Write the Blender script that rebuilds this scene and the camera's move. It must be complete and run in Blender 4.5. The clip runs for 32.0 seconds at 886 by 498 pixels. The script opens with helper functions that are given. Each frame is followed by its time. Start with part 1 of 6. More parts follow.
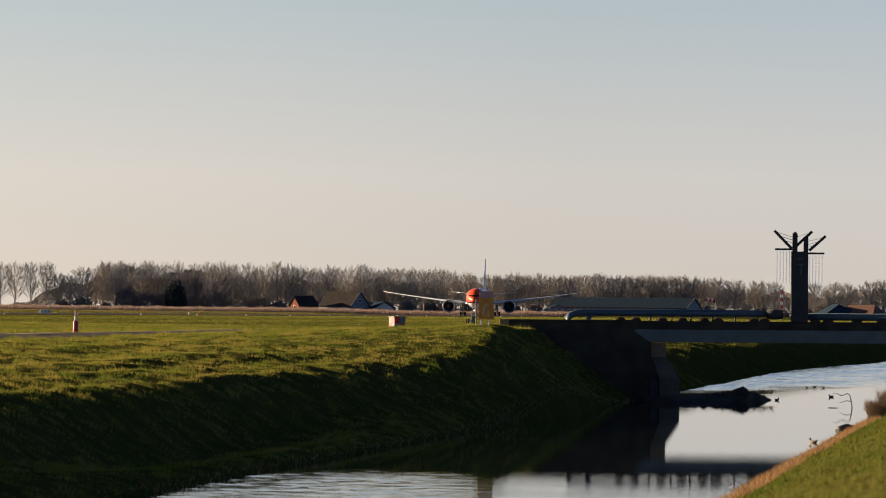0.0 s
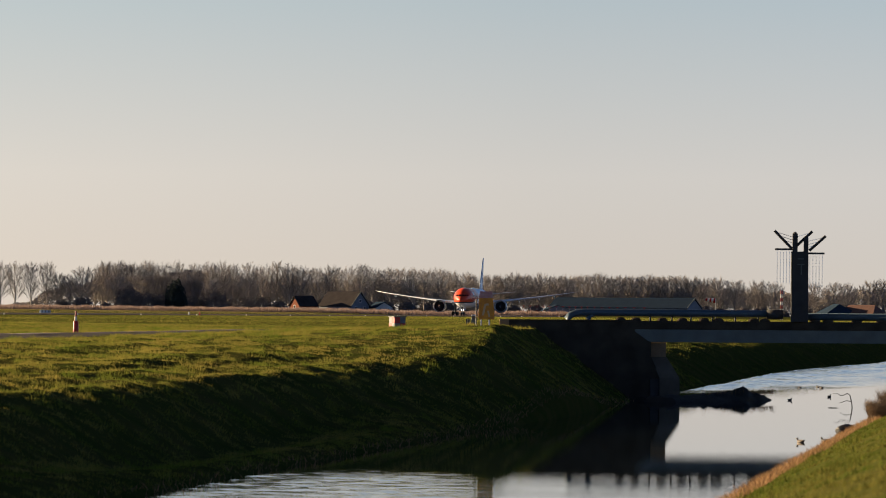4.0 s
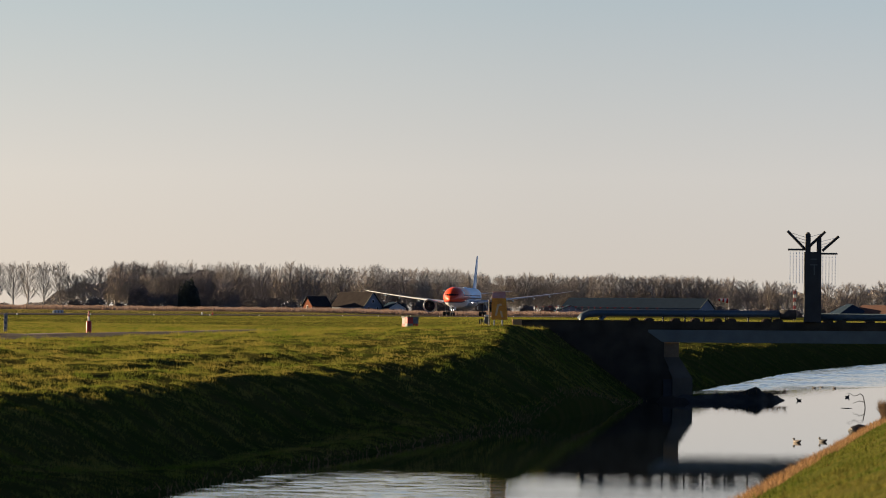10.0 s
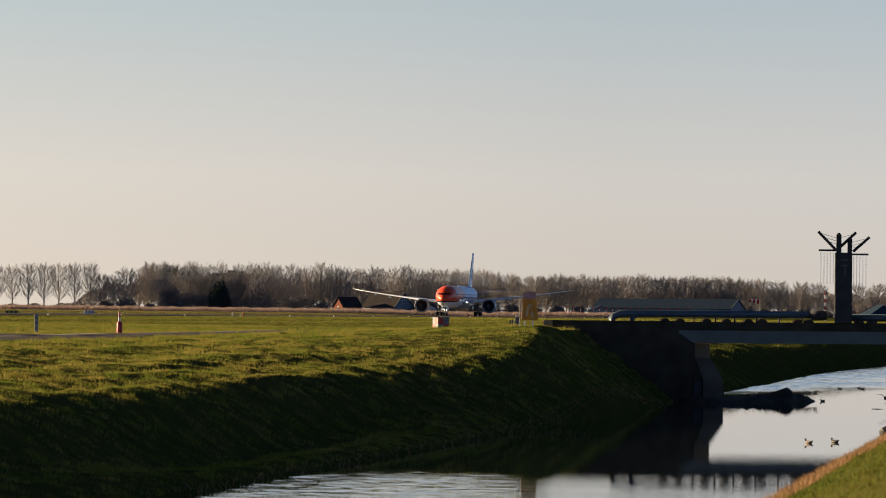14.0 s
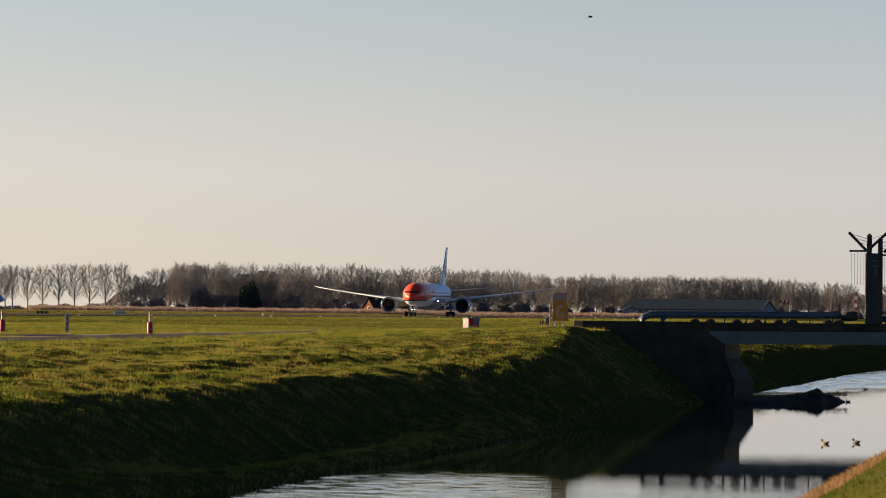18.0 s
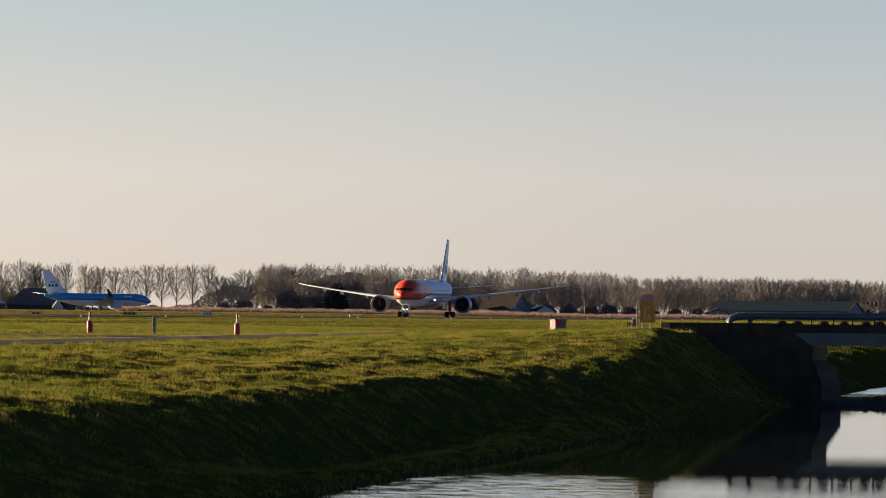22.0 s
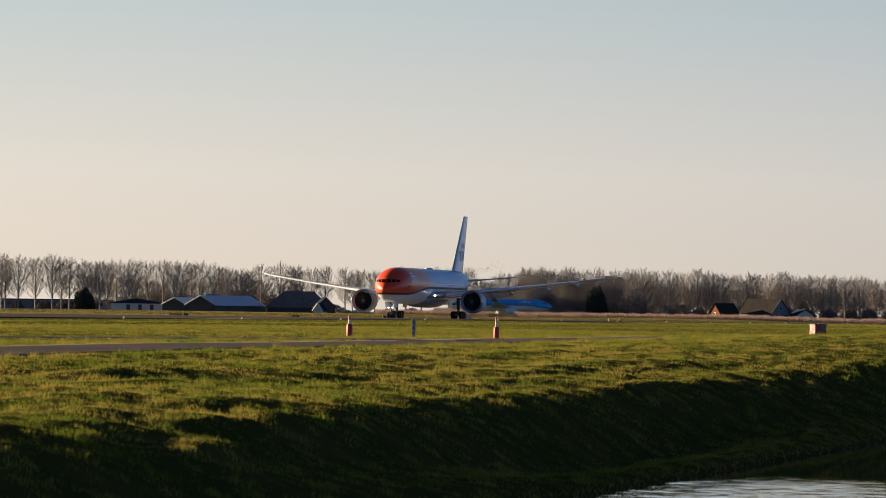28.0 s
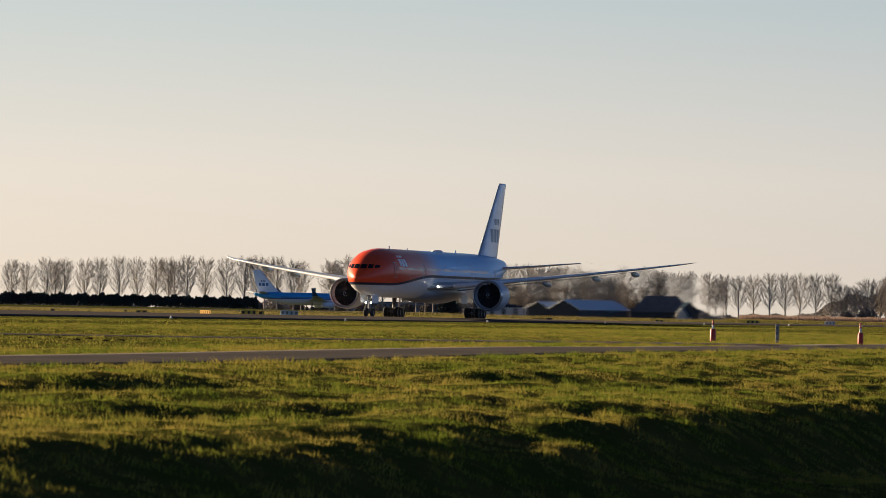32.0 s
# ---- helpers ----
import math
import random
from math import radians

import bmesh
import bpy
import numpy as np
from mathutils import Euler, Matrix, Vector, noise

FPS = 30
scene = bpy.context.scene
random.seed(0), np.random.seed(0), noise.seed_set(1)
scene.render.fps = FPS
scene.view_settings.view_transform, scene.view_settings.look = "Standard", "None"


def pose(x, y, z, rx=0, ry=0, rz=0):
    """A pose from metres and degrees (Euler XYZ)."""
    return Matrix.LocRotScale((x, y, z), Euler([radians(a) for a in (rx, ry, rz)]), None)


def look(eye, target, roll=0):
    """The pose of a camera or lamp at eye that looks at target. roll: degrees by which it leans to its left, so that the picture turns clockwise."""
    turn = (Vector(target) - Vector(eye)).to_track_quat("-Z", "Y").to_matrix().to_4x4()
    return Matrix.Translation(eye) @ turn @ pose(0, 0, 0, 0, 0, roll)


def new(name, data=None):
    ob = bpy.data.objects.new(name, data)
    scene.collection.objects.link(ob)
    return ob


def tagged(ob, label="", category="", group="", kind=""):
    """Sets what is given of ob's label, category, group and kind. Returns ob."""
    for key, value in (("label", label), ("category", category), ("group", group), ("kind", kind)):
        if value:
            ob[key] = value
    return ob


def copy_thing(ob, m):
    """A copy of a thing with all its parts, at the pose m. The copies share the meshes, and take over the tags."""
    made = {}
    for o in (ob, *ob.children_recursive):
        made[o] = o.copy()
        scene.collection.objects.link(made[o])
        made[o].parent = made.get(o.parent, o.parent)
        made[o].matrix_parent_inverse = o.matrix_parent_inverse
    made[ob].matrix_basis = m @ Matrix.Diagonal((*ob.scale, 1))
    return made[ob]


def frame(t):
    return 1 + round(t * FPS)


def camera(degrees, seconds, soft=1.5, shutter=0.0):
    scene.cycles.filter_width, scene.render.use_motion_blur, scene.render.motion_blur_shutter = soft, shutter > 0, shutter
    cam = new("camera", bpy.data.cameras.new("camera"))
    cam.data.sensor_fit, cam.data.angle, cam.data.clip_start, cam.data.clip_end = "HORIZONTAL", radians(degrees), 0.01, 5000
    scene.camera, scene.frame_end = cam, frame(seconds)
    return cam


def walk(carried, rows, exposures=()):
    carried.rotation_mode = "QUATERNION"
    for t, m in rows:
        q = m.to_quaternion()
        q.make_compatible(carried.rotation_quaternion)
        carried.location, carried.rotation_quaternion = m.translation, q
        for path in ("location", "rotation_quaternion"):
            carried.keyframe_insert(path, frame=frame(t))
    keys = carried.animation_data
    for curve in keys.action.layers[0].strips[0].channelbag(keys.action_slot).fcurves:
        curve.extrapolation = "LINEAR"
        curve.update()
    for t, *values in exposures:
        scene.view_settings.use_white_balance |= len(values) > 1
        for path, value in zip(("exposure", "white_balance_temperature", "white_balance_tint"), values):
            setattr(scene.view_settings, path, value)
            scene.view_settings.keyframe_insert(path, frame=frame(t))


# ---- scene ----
# ---- camera: a long lens on a tripod, panned slowly to the left ----
EYE = (0.0, 0.0, 0.17)
cam = camera(9.64, 32.0, 0.6)
cam.data.dof.use_dof, cam.data.dof.focus_distance, cam.data.dof.aperture_fstop = True, 900.0, 4.5
# seconds, yaw, pitch, roll in degrees
ROWS = [
    (0.0, 0.005, 0.720, -0.427),
    (3.5, 0.005, 0.720, -0.427),
    (5.5, 0.013, 0.720, -0.427),
    (6.0, 0.013, 0.720, -0.427),
    (6.5, 0.015, 0.720, -0.427),
    (7.0, 0.023, 0.720, -0.428),
    (7.5, 0.045, 0.721, -0.429),
    (8.0, 0.073, 0.721, -0.431),
    (8.5, 0.092, 0.721, -0.432),
    (9.0, 0.099, 0.721, -0.432),
    (9.5, 0.111, 0.721, -0.433),
    (10.0, 0.147, 0.722, -0.435),
    (10.5, 0.201, 0.723, -0.438),
    (11.0, 0.244, 0.723, -0.440),
    (11.5, 0.270, 0.723, -0.441),
    (12.0, 0.306, 0.724, -0.443),
    (12.5, 0.345, 0.724, -0.445),
    (13.0, 0.370, 0.725, -0.447),
    (13.5, 0.410, 0.725, -0.449),
    (14.0, 0.481, 0.726, -0.453),
    (14.5, 0.551, 0.727, -0.457),
    (16.5, 0.670, 0.728, -0.463),
    (17.0, 0.702, 0.728, -0.465),
    (17.5, 0.754, 0.729, -0.468),
    (18.0, 0.812, 0.730, -0.471),
    (18.5, 0.868, 0.730, -0.474),
    (19.0, 0.933, 0.731, -0.478),
    (19.5, 1.005, 0.732, -0.482),
    (20.0, 1.096, 0.732, -0.487),
    (20.5, 1.224, 0.734, -0.495),
    (21.0, 1.374, 0.735, -0.503),
    (21.5, 1.546, 0.736, -0.513),
    (22.0, 1.760, 0.738, -0.526),
    (22.5, 2.006, 0.740, -0.540),
    (23.0, 2.239, 0.741, -0.554),
    (23.5, 2.463, 0.743, -0.568),
    (24.0, 2.679, 0.744, -0.582),
    (24.5, 2.914, 0.745, -0.597),
    (25.0, 3.140, 0.746, -0.611),
    (25.5, 3.335, 0.747, -0.624),
    (27.5, 4.290, 0.749, -0.689),
    (28.0, 4.587, 0.749, -0.710),
    (28.5, 4.910, 0.749, -0.734),
    (29.0, 5.254, 0.749, -0.760),
    (29.5, 5.610, 0.748, -0.788),
    (30.0, 6.046, 0.747, -0.824),
    (30.5, 6.564, 0.746, -0.867),
    (31.0, 7.123, 0.744, -0.917),
    (31.5, 7.749, 0.741, -0.975),
    (32.0, 8.549, 0.737, -1.055),
]
walk(cam, [(t, pose(*EYE, 90 + p, r, y)) for t, y, p, r in ROWS], [(0.0, 1.3), (32.0, 1.3)])

# ---- world and sun: low evening sun from the left ----
SUN_AZ, SUN_EL = -66.0, 11.5      # degrees clockwise from +y, degrees up
world = bpy.data.worlds.new("evening_sky")
scene.world = world
world.use_nodes = True
wn, wl = world.node_tree.nodes, world.node_tree.links
wn.clear()
sky = wn.new("ShaderNodeTexSky")
sky.sky_type = "NISHITA"
sky.sun_disc = False
sky.sun_elevation, sky.sun_rotation = radians(SUN_EL), radians(SUN_AZ)
sky.air_density, sky.dust_density, sky.ozone_density = 0.15, 0.2, 1.0
bg = wn.new("ShaderNodeBackground")
bg.inputs["Strength"].default_value = 0.05
# hazy evening air near the horizon: cream low down, pale grey blue above
coord = wn.new("ShaderNodeTexCoord")
sep = wn.new("ShaderNodeSeparateXYZ")
wl.new(coord.outputs["Generated"], sep.inputs[0])
ramp = wn.new("ShaderNodeValToRGB")
rng = wn.new("ShaderNodeMapRange")
rng.inputs["From Min"].default_value, rng.inputs["From Max"].default_value = -0.01, 0.25
wl.new(sep.outputs["Z"], rng.inputs["Value"])
wl.new(rng.outputs[0], ramp.inputs[0])
cr = ramp.color_ramp
cr.elements[0].position, cr.elements[0].color = 0.0, (5.1, 4.45, 3.8, 1)
cr.elements[1].position, cr.elements[1].color = 1.0, (1.4, 2.2, 3.6, 1)
for at, colour in ((0.05, (5.2, 4.65, 4.05, 1)), (0.14, (5.15, 4.9, 4.55, 1)), (0.27, (3.7, 4.25, 4.5, 1)), (0.45, (2.9, 3.95, 5.3, 1))):
    e = cr.elements.new(at)
    e.color = colour
fade = wn.new("ShaderNodeMapRange")
fade.interpolation_type = "SMOOTHSTEP"
fade.inputs["From Min"].default_value, fade.inputs["From Max"].default_value = 0.15, 0.35
wl.new(sep.outputs["Z"], fade.inputs["Value"])
mixw = wn.new("ShaderNodeMixRGB")
wl.new(fade.outputs[0], mixw.inputs[0])
toward = wn.new("ShaderNodeVectorMath")     # brighter and warmer towards the sun's side, dusky away from it
toward.operation = "DOT_PRODUCT"
toward.inputs[1].default_value = (-0.8, 0.6, 0.0)
wl.new(coord.outputs["Generated"], toward.inputs[0])
side = wn.new("ShaderNodeMapRange")
side.inputs["From Min"].default_value, side.inputs["From Max"].default_value = -0.6, 1.0
wl.new(toward.outputs["Value"], side.inputs["Value"])
glare = wn.new("ShaderNodeValToRGB")
ge = glare.color_ramp.elements
ge[0].position, ge[0].color = 0.0, (0.70, 0.92, 1.32, 1)
ge[1].position, ge[1].color = 1.0, (1.7, 1.55, 1.35, 1)
e = ge.new(0.74)
e.color = (1.0, 1.0, 1.0, 1)
wl.new(side.outputs[0], glare.inputs[0])
warm = wn.new("ShaderNodeMixRGB")
warm.blend_type = "MULTIPLY"
warm.inputs[0].default_value = 1.0
wl.new(glare.outputs[0], warm.inputs[2])
wl.new(mixw.outputs[0], warm.inputs[1])
wl.new(ramp.outputs[0], mixw.inputs[1])
wl.new(sky.outputs[0], mixw.inputs[2])
wl.new(warm.outputs[0], bg.inputs[0])
wout = wn.new("ShaderNodeOutputWorld")
wl.new(bg.outputs[0], wout.inputs[0])

sun = new("sun", bpy.data.lights.new("sun", "SUN"))
sun.data.energy, sun.data.angle, sun.data.color = 5.0, radians(0.53), (1.0, 0.76, 0.48)
az, el = radians(SUN_AZ), radians(SUN_EL)
sun_from = Vector((math.sin(az) * math.cos(el), math.cos(az) * math.cos(el), math.sin(el)))
sun.matrix_world = look(sun_from * 100, (0, 0, 0))


# ---- materials ----
def mat(name, colour, rough=0.7, metal=0.0, second=None, scale=8.0, mix=0.5, fine=60.0, bump=0.0, bump_scale=None, per_object=0.0):
    """A surface with a broad patchy tone, a fine grain and relief."""
    m = bpy.data.materials.new(name)
    m.use_nodes = True
    n, l = m.node_tree.nodes, m.node_tree.links
    b = n["Principled BSDF"]
    b.inputs["Roughness"].default_value, b.inputs["Metallic"].default_value = rough, metal
    if rough >= 0.9:
        b.inputs["Specular IOR Level"].default_value = 0.0      # matt: soil, turf, bark
    second = second or tuple(c * 0.72 for c in colour)
    tc = n.new("ShaderNodeTexCoord")
    big, small = n.new("ShaderNodeTexNoise"), n.new("ShaderNodeTexNoise")
    for node, sc, det in ((big, scale, 4), (small, fine, 3)):
        node.inputs["Scale"].default_value, node.inputs["Detail"].default_value = sc, det
        l.new(tc.outputs["Object"], node.inputs["Vector"])
    add = n.new("ShaderNodeMath")
    add.operation = "MULTIPLY_ADD"
    add.inputs[1].default_value = 0.45
    l.new(small.outputs["Fac"], add.inputs[0])
    l.new(big.outputs["Fac"], add.inputs[2])
    mr = n.new("ShaderNodeMapRange")
    mr.inputs["From Min"].default_value, mr.inputs["From Max"].default_value = 0.5, 0.95
    mr.inputs["To Max"].default_value = min(1.0, mix * 2)
    l.new(add.outputs[0], mr.inputs["Value"])
    mx = n.new("ShaderNodeMixRGB")
    mx.inputs[1].default_value, mx.inputs[2].default_value = (*colour, 1), (*second, 1)
    l.new(mr.outputs[0], mx.inputs[0])
    last = mx.outputs[0]
    if per_object:
        oi = n.new("ShaderNodeObjectInfo")
        hs = n.new("ShaderNodeHueSaturation")
        vr = n.new("ShaderNodeMapRange")
        vr.inputs["To Min"].default_value, vr.inputs["To Max"].default_value = 1 - per_object, 1 + per_object
        l.new(oi.outputs["Random"], vr.inputs["Value"])
        l.new(vr.outputs[0], hs.inputs["Value"])
        l.new(last, hs.inputs["Color"])
        last = hs.outputs[0]
    l.new(last, b.inputs["Base Color"])
    if bump:
        bp = n.new("ShaderNodeBump")
        bp.inputs["Strength"].default_value = bump
        bp.inputs["Distance"].default_value = 0.05
        src = small
        if bump_scale:
            src = n.new("ShaderNodeTexNoise")
            src.inputs["Scale"].default_value, src.inputs["Detail"].default_value = bump_scale, 5
            l.new(tc.outputs["Object"], src.inputs["Vector"])
        l.new(src.outputs["Fac"], bp.inputs["Height"])
        l.new(bp.outputs[0], b.inputs["Normal"])
    return m


def glow(name, colour, strength):
    m = bpy.data.materials.new(name)
    m.use_nodes = True
    b = m.node_tree.nodes["Principled BSDF"]
    b.inputs["Base Color"].default_value = (*colour, 1)
    b.inputs["Emission Color"].default_value = (*colour, 1)
    b.inputs["Emission Strength"].default_value = strength
    return m


# ground under the blades, darkened to paint in the shade between them
M_GRASS = mat("grass_sward", (0.044, 0.064, 0.012), 0.95, 0, (0.10, 0.086, 0.026), 0.35, 0.45, 9.0, 0.9, 6.0)
M_ASPHALT = mat("asphalt", (0.125, 0.115, 0.112), 0.95, 0, (0.09, 0.083, 0.08), 0.4, 0.5, 30, 0.2)
# patchy concrete, darkened so that the wing wall's shade is in its colour
M_CONCRETE = mat("darkened_concrete", (0.085, 0.068, 0.048), 0.9, 0, (0.038, 0.031, 0.023), 0.9, 0.6, 22, 0.3)
M_STEEL = mat("painted_steel_beam", (0.125, 0.14, 0.12), 0.5, 0.1, (0.085, 0.095, 0.08), 1.2, 0.5, 20, 0.1)
M_DARK = mat("tarred_timber", (0.025, 0.023, 0.02), 0.7, 0, (0.05, 0.045, 0.04), 1.5, 0.4, 25, 0.3)
M_RED = mat("red_paint", (0.42, 0.014, 0.009), 0.45, 0, (0.32, 0.012, 0.008), 3, 0.4, 30)
M_WHITE = mat("white_paint", (0.78, 0.77, 0.74), 0.5, 0, (0.6, 0.58, 0.54), 3, 0.4, 30)
M_YELLOW = mat("yellow_panel", (0.92, 0.38, 0.02), 0.6, 0, (0.60, 0.20, 0.02), 3, 0.6, 20)
# bark paled and greyed: the haze of distance is in the colour
M_BARK = mat("hazy_poplar_bark", (0.35, 0.315, 0.29), 0.9, 0, (0.26, 0.235, 0.215), 0.5, 0.6, 6, 0, None, 0.2)
M_PIER = mat("weathered_concrete", (0.17, 0.14, 0.10), 0.9, 0, (0.11, 0.09, 0.065), 0.9, 0.6, 18, 0.3)
# orange concrete: low sunlight on the wall end and bearing block is in the colour
M_LITCONC = mat("sunlit_orange_concrete", (0.34, 0.22, 0.12), 0.9, 0, (0.22, 0.15, 0.09), 1.2, 0.6, 14, 0.3)
M_RUBBER = mat("tyre_rubber", (0.018, 0.018, 0.018), 0.8)
M_METAL = mat("bare_metal", (0.55, 0.56, 0.58), 0.28, 0.9, (0.45, 0.45, 0.47), 2, 0.4, 20)
M_BLACK = mat("matt_black", (0.015, 0.015, 0.017), 0.6)
M_GLASS = mat("dark_window_glass", (0.02, 0.025, 0.03), 0.08)


# ---- mesh helpers ----
def part(name, bm, material, parent=None, label="", smooth=False):
    """Links a bmesh as one mesh object under a thing or a part."""
    me = bpy.data.meshes.new(name)
    bmesh.ops.recalc_face_normals(bm, faces=bm.faces)
    bm.to_mesh(me)
    bm.free()
    if smooth:
        for p in me.polygons:
            p.use_smooth = True
    me.materials.append(material)
    ob = new(name, me)
    if parent is not None:
        ob.parent = parent
    if label:
        ob["label"] = label
    return ob


def raw(name, verts, faces, material, parent=None, smooth=False):
    """A mesh straight from lists made by code."""
    me = bpy.data.meshes.new(name)
    me.from_pydata(verts, [], faces)
    if smooth:
        for p in me.polygons:
            p.use_smooth = True
    me.materials.append(material)
    ob = new(name, me)
    if parent is not None:
        ob.parent = parent
    return ob


def thing(name, m, label, category, group=""):
    ob = new(name)
    ob.matrix_basis = m
    return tagged(ob, label, category, group)


def box(bm, x0, x1, y0, y1, z0, z1, bevel=0.0):
    vs = [bm.verts.new((x, y, z)) for x in (x0, x1) for y in (y0, y1) for z in (z0, z1)]
    fs = [bm.faces.new([vs[i] for i in f]) for f in ((0, 1, 3, 2), (4, 6, 7, 5), (0, 4, 5, 1), (2, 3, 7, 6), (0, 2, 6, 4), (1, 5, 7, 3))]
    if bevel:
        es = {e for f in fs for e in f.edges}
        bmesh.ops.bevel(bm, geom=list(es), offset=bevel, segments=1, affect="EDGES")
    return bm


def frame_of(a, b):
    d = (Vector(b) - Vector(a)).normalized()
    s = d.cross(Vector((0, 0, 1)) if abs(d.z) < 0.95 else Vector((1, 0, 0))).normalized()
    return s, s.cross(d)


def tube(bm, points, radii, n=8, caps=True):
    """A round bar along points."""
    rings = []
    for i, p in enumerate(points):
        a, b = points[max(i - 1, 0)], points[min(i + 1, len(points) - 1)]
        s, w = frame_of(a, b)
        r = radii[i] if hasattr(radii, "__len__") else radii
        rings.append([bm.verts.new(Vector(p) + s * (r * math.cos(k * math.tau / n)) + w * (r * math.sin(k * math.tau / n))) for k in range(n)])
    for a, b in zip(rings, rings[1:]):
        for k in range(n):
            bm.faces.new((a[k], a[(k + 1) % n], b[(k + 1) % n], b[k]))
    if caps:
        bm.faces.new(rings[0][::-1])
        bm.faces.new(rings[-1])
    return bm


def loft(bm, rings, caps=True):
    """Closed rings of points joined one to the next."""
    vr = [[bm.verts.new(p) for p in r] for r in rings]
    n = len(vr[0])
    for a, b in zip(vr, vr[1:]):
        for k in range(n):
            bm.faces.new((a[k], a[(k + 1) % n], b[(k + 1) % n], b[k]))
    if caps:
        bm.faces.new(vr[0][::-1])
        bm.faces.new(vr[-1])
    return bm


def B():
    return bmesh.new()


# ---- plan: u runs along the canal and the runway, v to the left of them ----
TURN = radians(6.6)
SA, CA = math.sin(TURN), math.cos(TURN)
WATER = -4.25


def uv(u, v, z=0.0):
    return Vector((u * SA - v * CA, u * CA + v * SA, z))


def to_uv(x, y):
    return x * SA + y * CA, -x * CA + y * SA


def polar(bearing, d, z=0.0):
    """A place by its bearing in degrees (to the right) and its distance."""
    return Vector((d * math.sin(radians(bearing)), d * math.cos(radians(bearing)), z))


PROFILE = [(-400, -1.2), (-3, -1.5), (1.2, -1.6), (3.3, -2.3), (7.4, -4.12), (8.0, -4.6), (15, -5.6), (21.2, -4.7), (21.8, -4.22), (24.4, -2.6), (25.8, -2.1), (28.5, -1.75),
           (36, -1.38), (43.5, -1.02), (52, -0.98), (75, -0.85), (120, -0.45), (152, -0.3), (158, -0.24), (181, 0.0), (204, -0.24), (230, -0.2), (345, 0.3), (500, 0.9), (2500, 1.3)]


def smooth(a, b, x):
    x = min(max((x - a) / (b - a), 0.0), 1.0)
    return x * x * (3 - 2 * x)


BRIDGE_U = 277.0


def bend(u, v):
    """The left bank steps out here and there, and the canal bears right past the bridge."""
    out = -(1.1 * smooth(40, 62, u) + 0.9 * smooth(95, 120, u) + 1.5 * smooth(118, 145, u)) * (1 - smooth(165, 220, u)) * smooth(21.8, 25.8, v) * (1 - smooth(32, 44, v))
    if u > 330 and 14 < v < 70:
        far = 5.5 * smooth(420, 560, u) + 9 * smooth(560, 760, u) + 0.55 * noise.noise((u * 0.07, 1.0, 2.0)) + 0.3 * noise.noise((u * 0.2, 4.0, 2.0))
        out += far * smooth(14, 17, v) * (1 - smooth(40, 70, v))
    return v + out


def height(u, v):
    v = bend(u, v)
    for (a, za), (b, zb) in zip(PROFILE, PROFILE[1:]):
        if v <= b:
            k = (v - a) / (b - a)
            z = za + (zb - za) * max(k, 0)
            break
    else:
        z = PROFILE[-1][1]
    # the bank is uneven, and rises to the bridge
    if 21 < v < 60:
        w = smooth(21.5, 25, v) * (1 - smooth(38, 45, v))
        z += w * (0.20 * noise.noise((u * 0.035, v * 0.26, 0)) + 0.20 * noise.noise((u * 0.09, v * 0.5, 3)) + 0.11 * noise.noise((u * 0.26, v * 0.95, 5)) + 0.06 * noise.noise((u * 0.8, v * 1.6, 8)))
        # a level shoulder carries the road on to the bridge
        w = smooth(195, 258, u) * (1 - smooth(292, 320, u)) * (1 - smooth(40, 58, v))
        knee = 24.8 + 2.2 * smooth(225, 262, u)
        shoulder = -0.3 - 0.037 * (v - knee) if v > knee else -0.3 - 0.73 * (knee - v)
        shoulder -= 0.22 * smooth(258, 270, u) * (1 - smooth(31, 36, v))
        z += w * (shoulder - z + 0.10 * noise.noise((u * 0.3, v * 0.9, 7)) + 0.08 * noise.noise((u * 0.12, v * 0.4, 6)))
    elif v < 8.3:
        z += 0.12 * noise.noise((u * 0.25, v * 0.35, 9)) * smooth(8.3, 6, v)
    if 24 < v < 90:
        z -= 0.22 * (1 - smooth(130, 205, u)) * smooth(24, 30, v) * (1 - smooth(60, 90, v))
    if 43 < v < 100:
        z += 0.13 * smooth(205, 270, u) * smooth(43, 50, v) * (1 - smooth(80, 100, v))
    if 110 < v < 178:       # the near edge of the runway lies lower at this end
        z -= 0.26 * (1 - smooth(480, 820, u)) * smooth(110, 140, v) * (1 - smooth(160, 177, v))
    if v > 205:
        z += smooth(1150, 1550, u) * 0.75 * smooth(205, 250, v) * (1 - 0.5 * smooth(345, 700, v))
    if u > 1700:
        z += smooth(1700, 1900, u) * 0.9 * (1 - 0.8 * smooth(230, 300, v))
    return z


# ---- ground, water, road, runway ----
def spread(*spans):
    out = []
    for a, b, step in spans:
        n = max(1, round((b - a) / step))
        out += [a + (b - a) * i / n for i in range(n)]
    return out + [spans[-1][1]]


def make_ground():
    us = spread((-300, -20, 40), (-20, 60, 4), (60, 110, 0.8), (110, 300, 0.6), (300, 420, 2), (420, 700, 8), (700, 1700, 25), (1700, 2200, 25), (2200, 6000, 200))
    vs = spread((-900, -60, 60), (-60, -6, 6), (-6, 21, 0.9), (21, 33, 0.3), (33, 55, 0.6), (55, 80, 2.5), (80, 150, 7), (150, 210, 3), (210, 330, 12), (330, 1200, 60))
    verts, faces = [], []
    for u in us:
        for v in vs:
            verts.append(uv(u, v, height(u, v)))
    n = len(vs)
    for i in range(len(us) - 1):
        for j in range(n - 1):
            a = i * n + j
            faces.append((a, a + n, a + n + 1, a + 1))
    ob = raw("ground", verts, faces, M_GRASS, None, True)
    tagged(ob, "green and straw-coloured grass field with uneven canal banks", "ground", "", "structure")


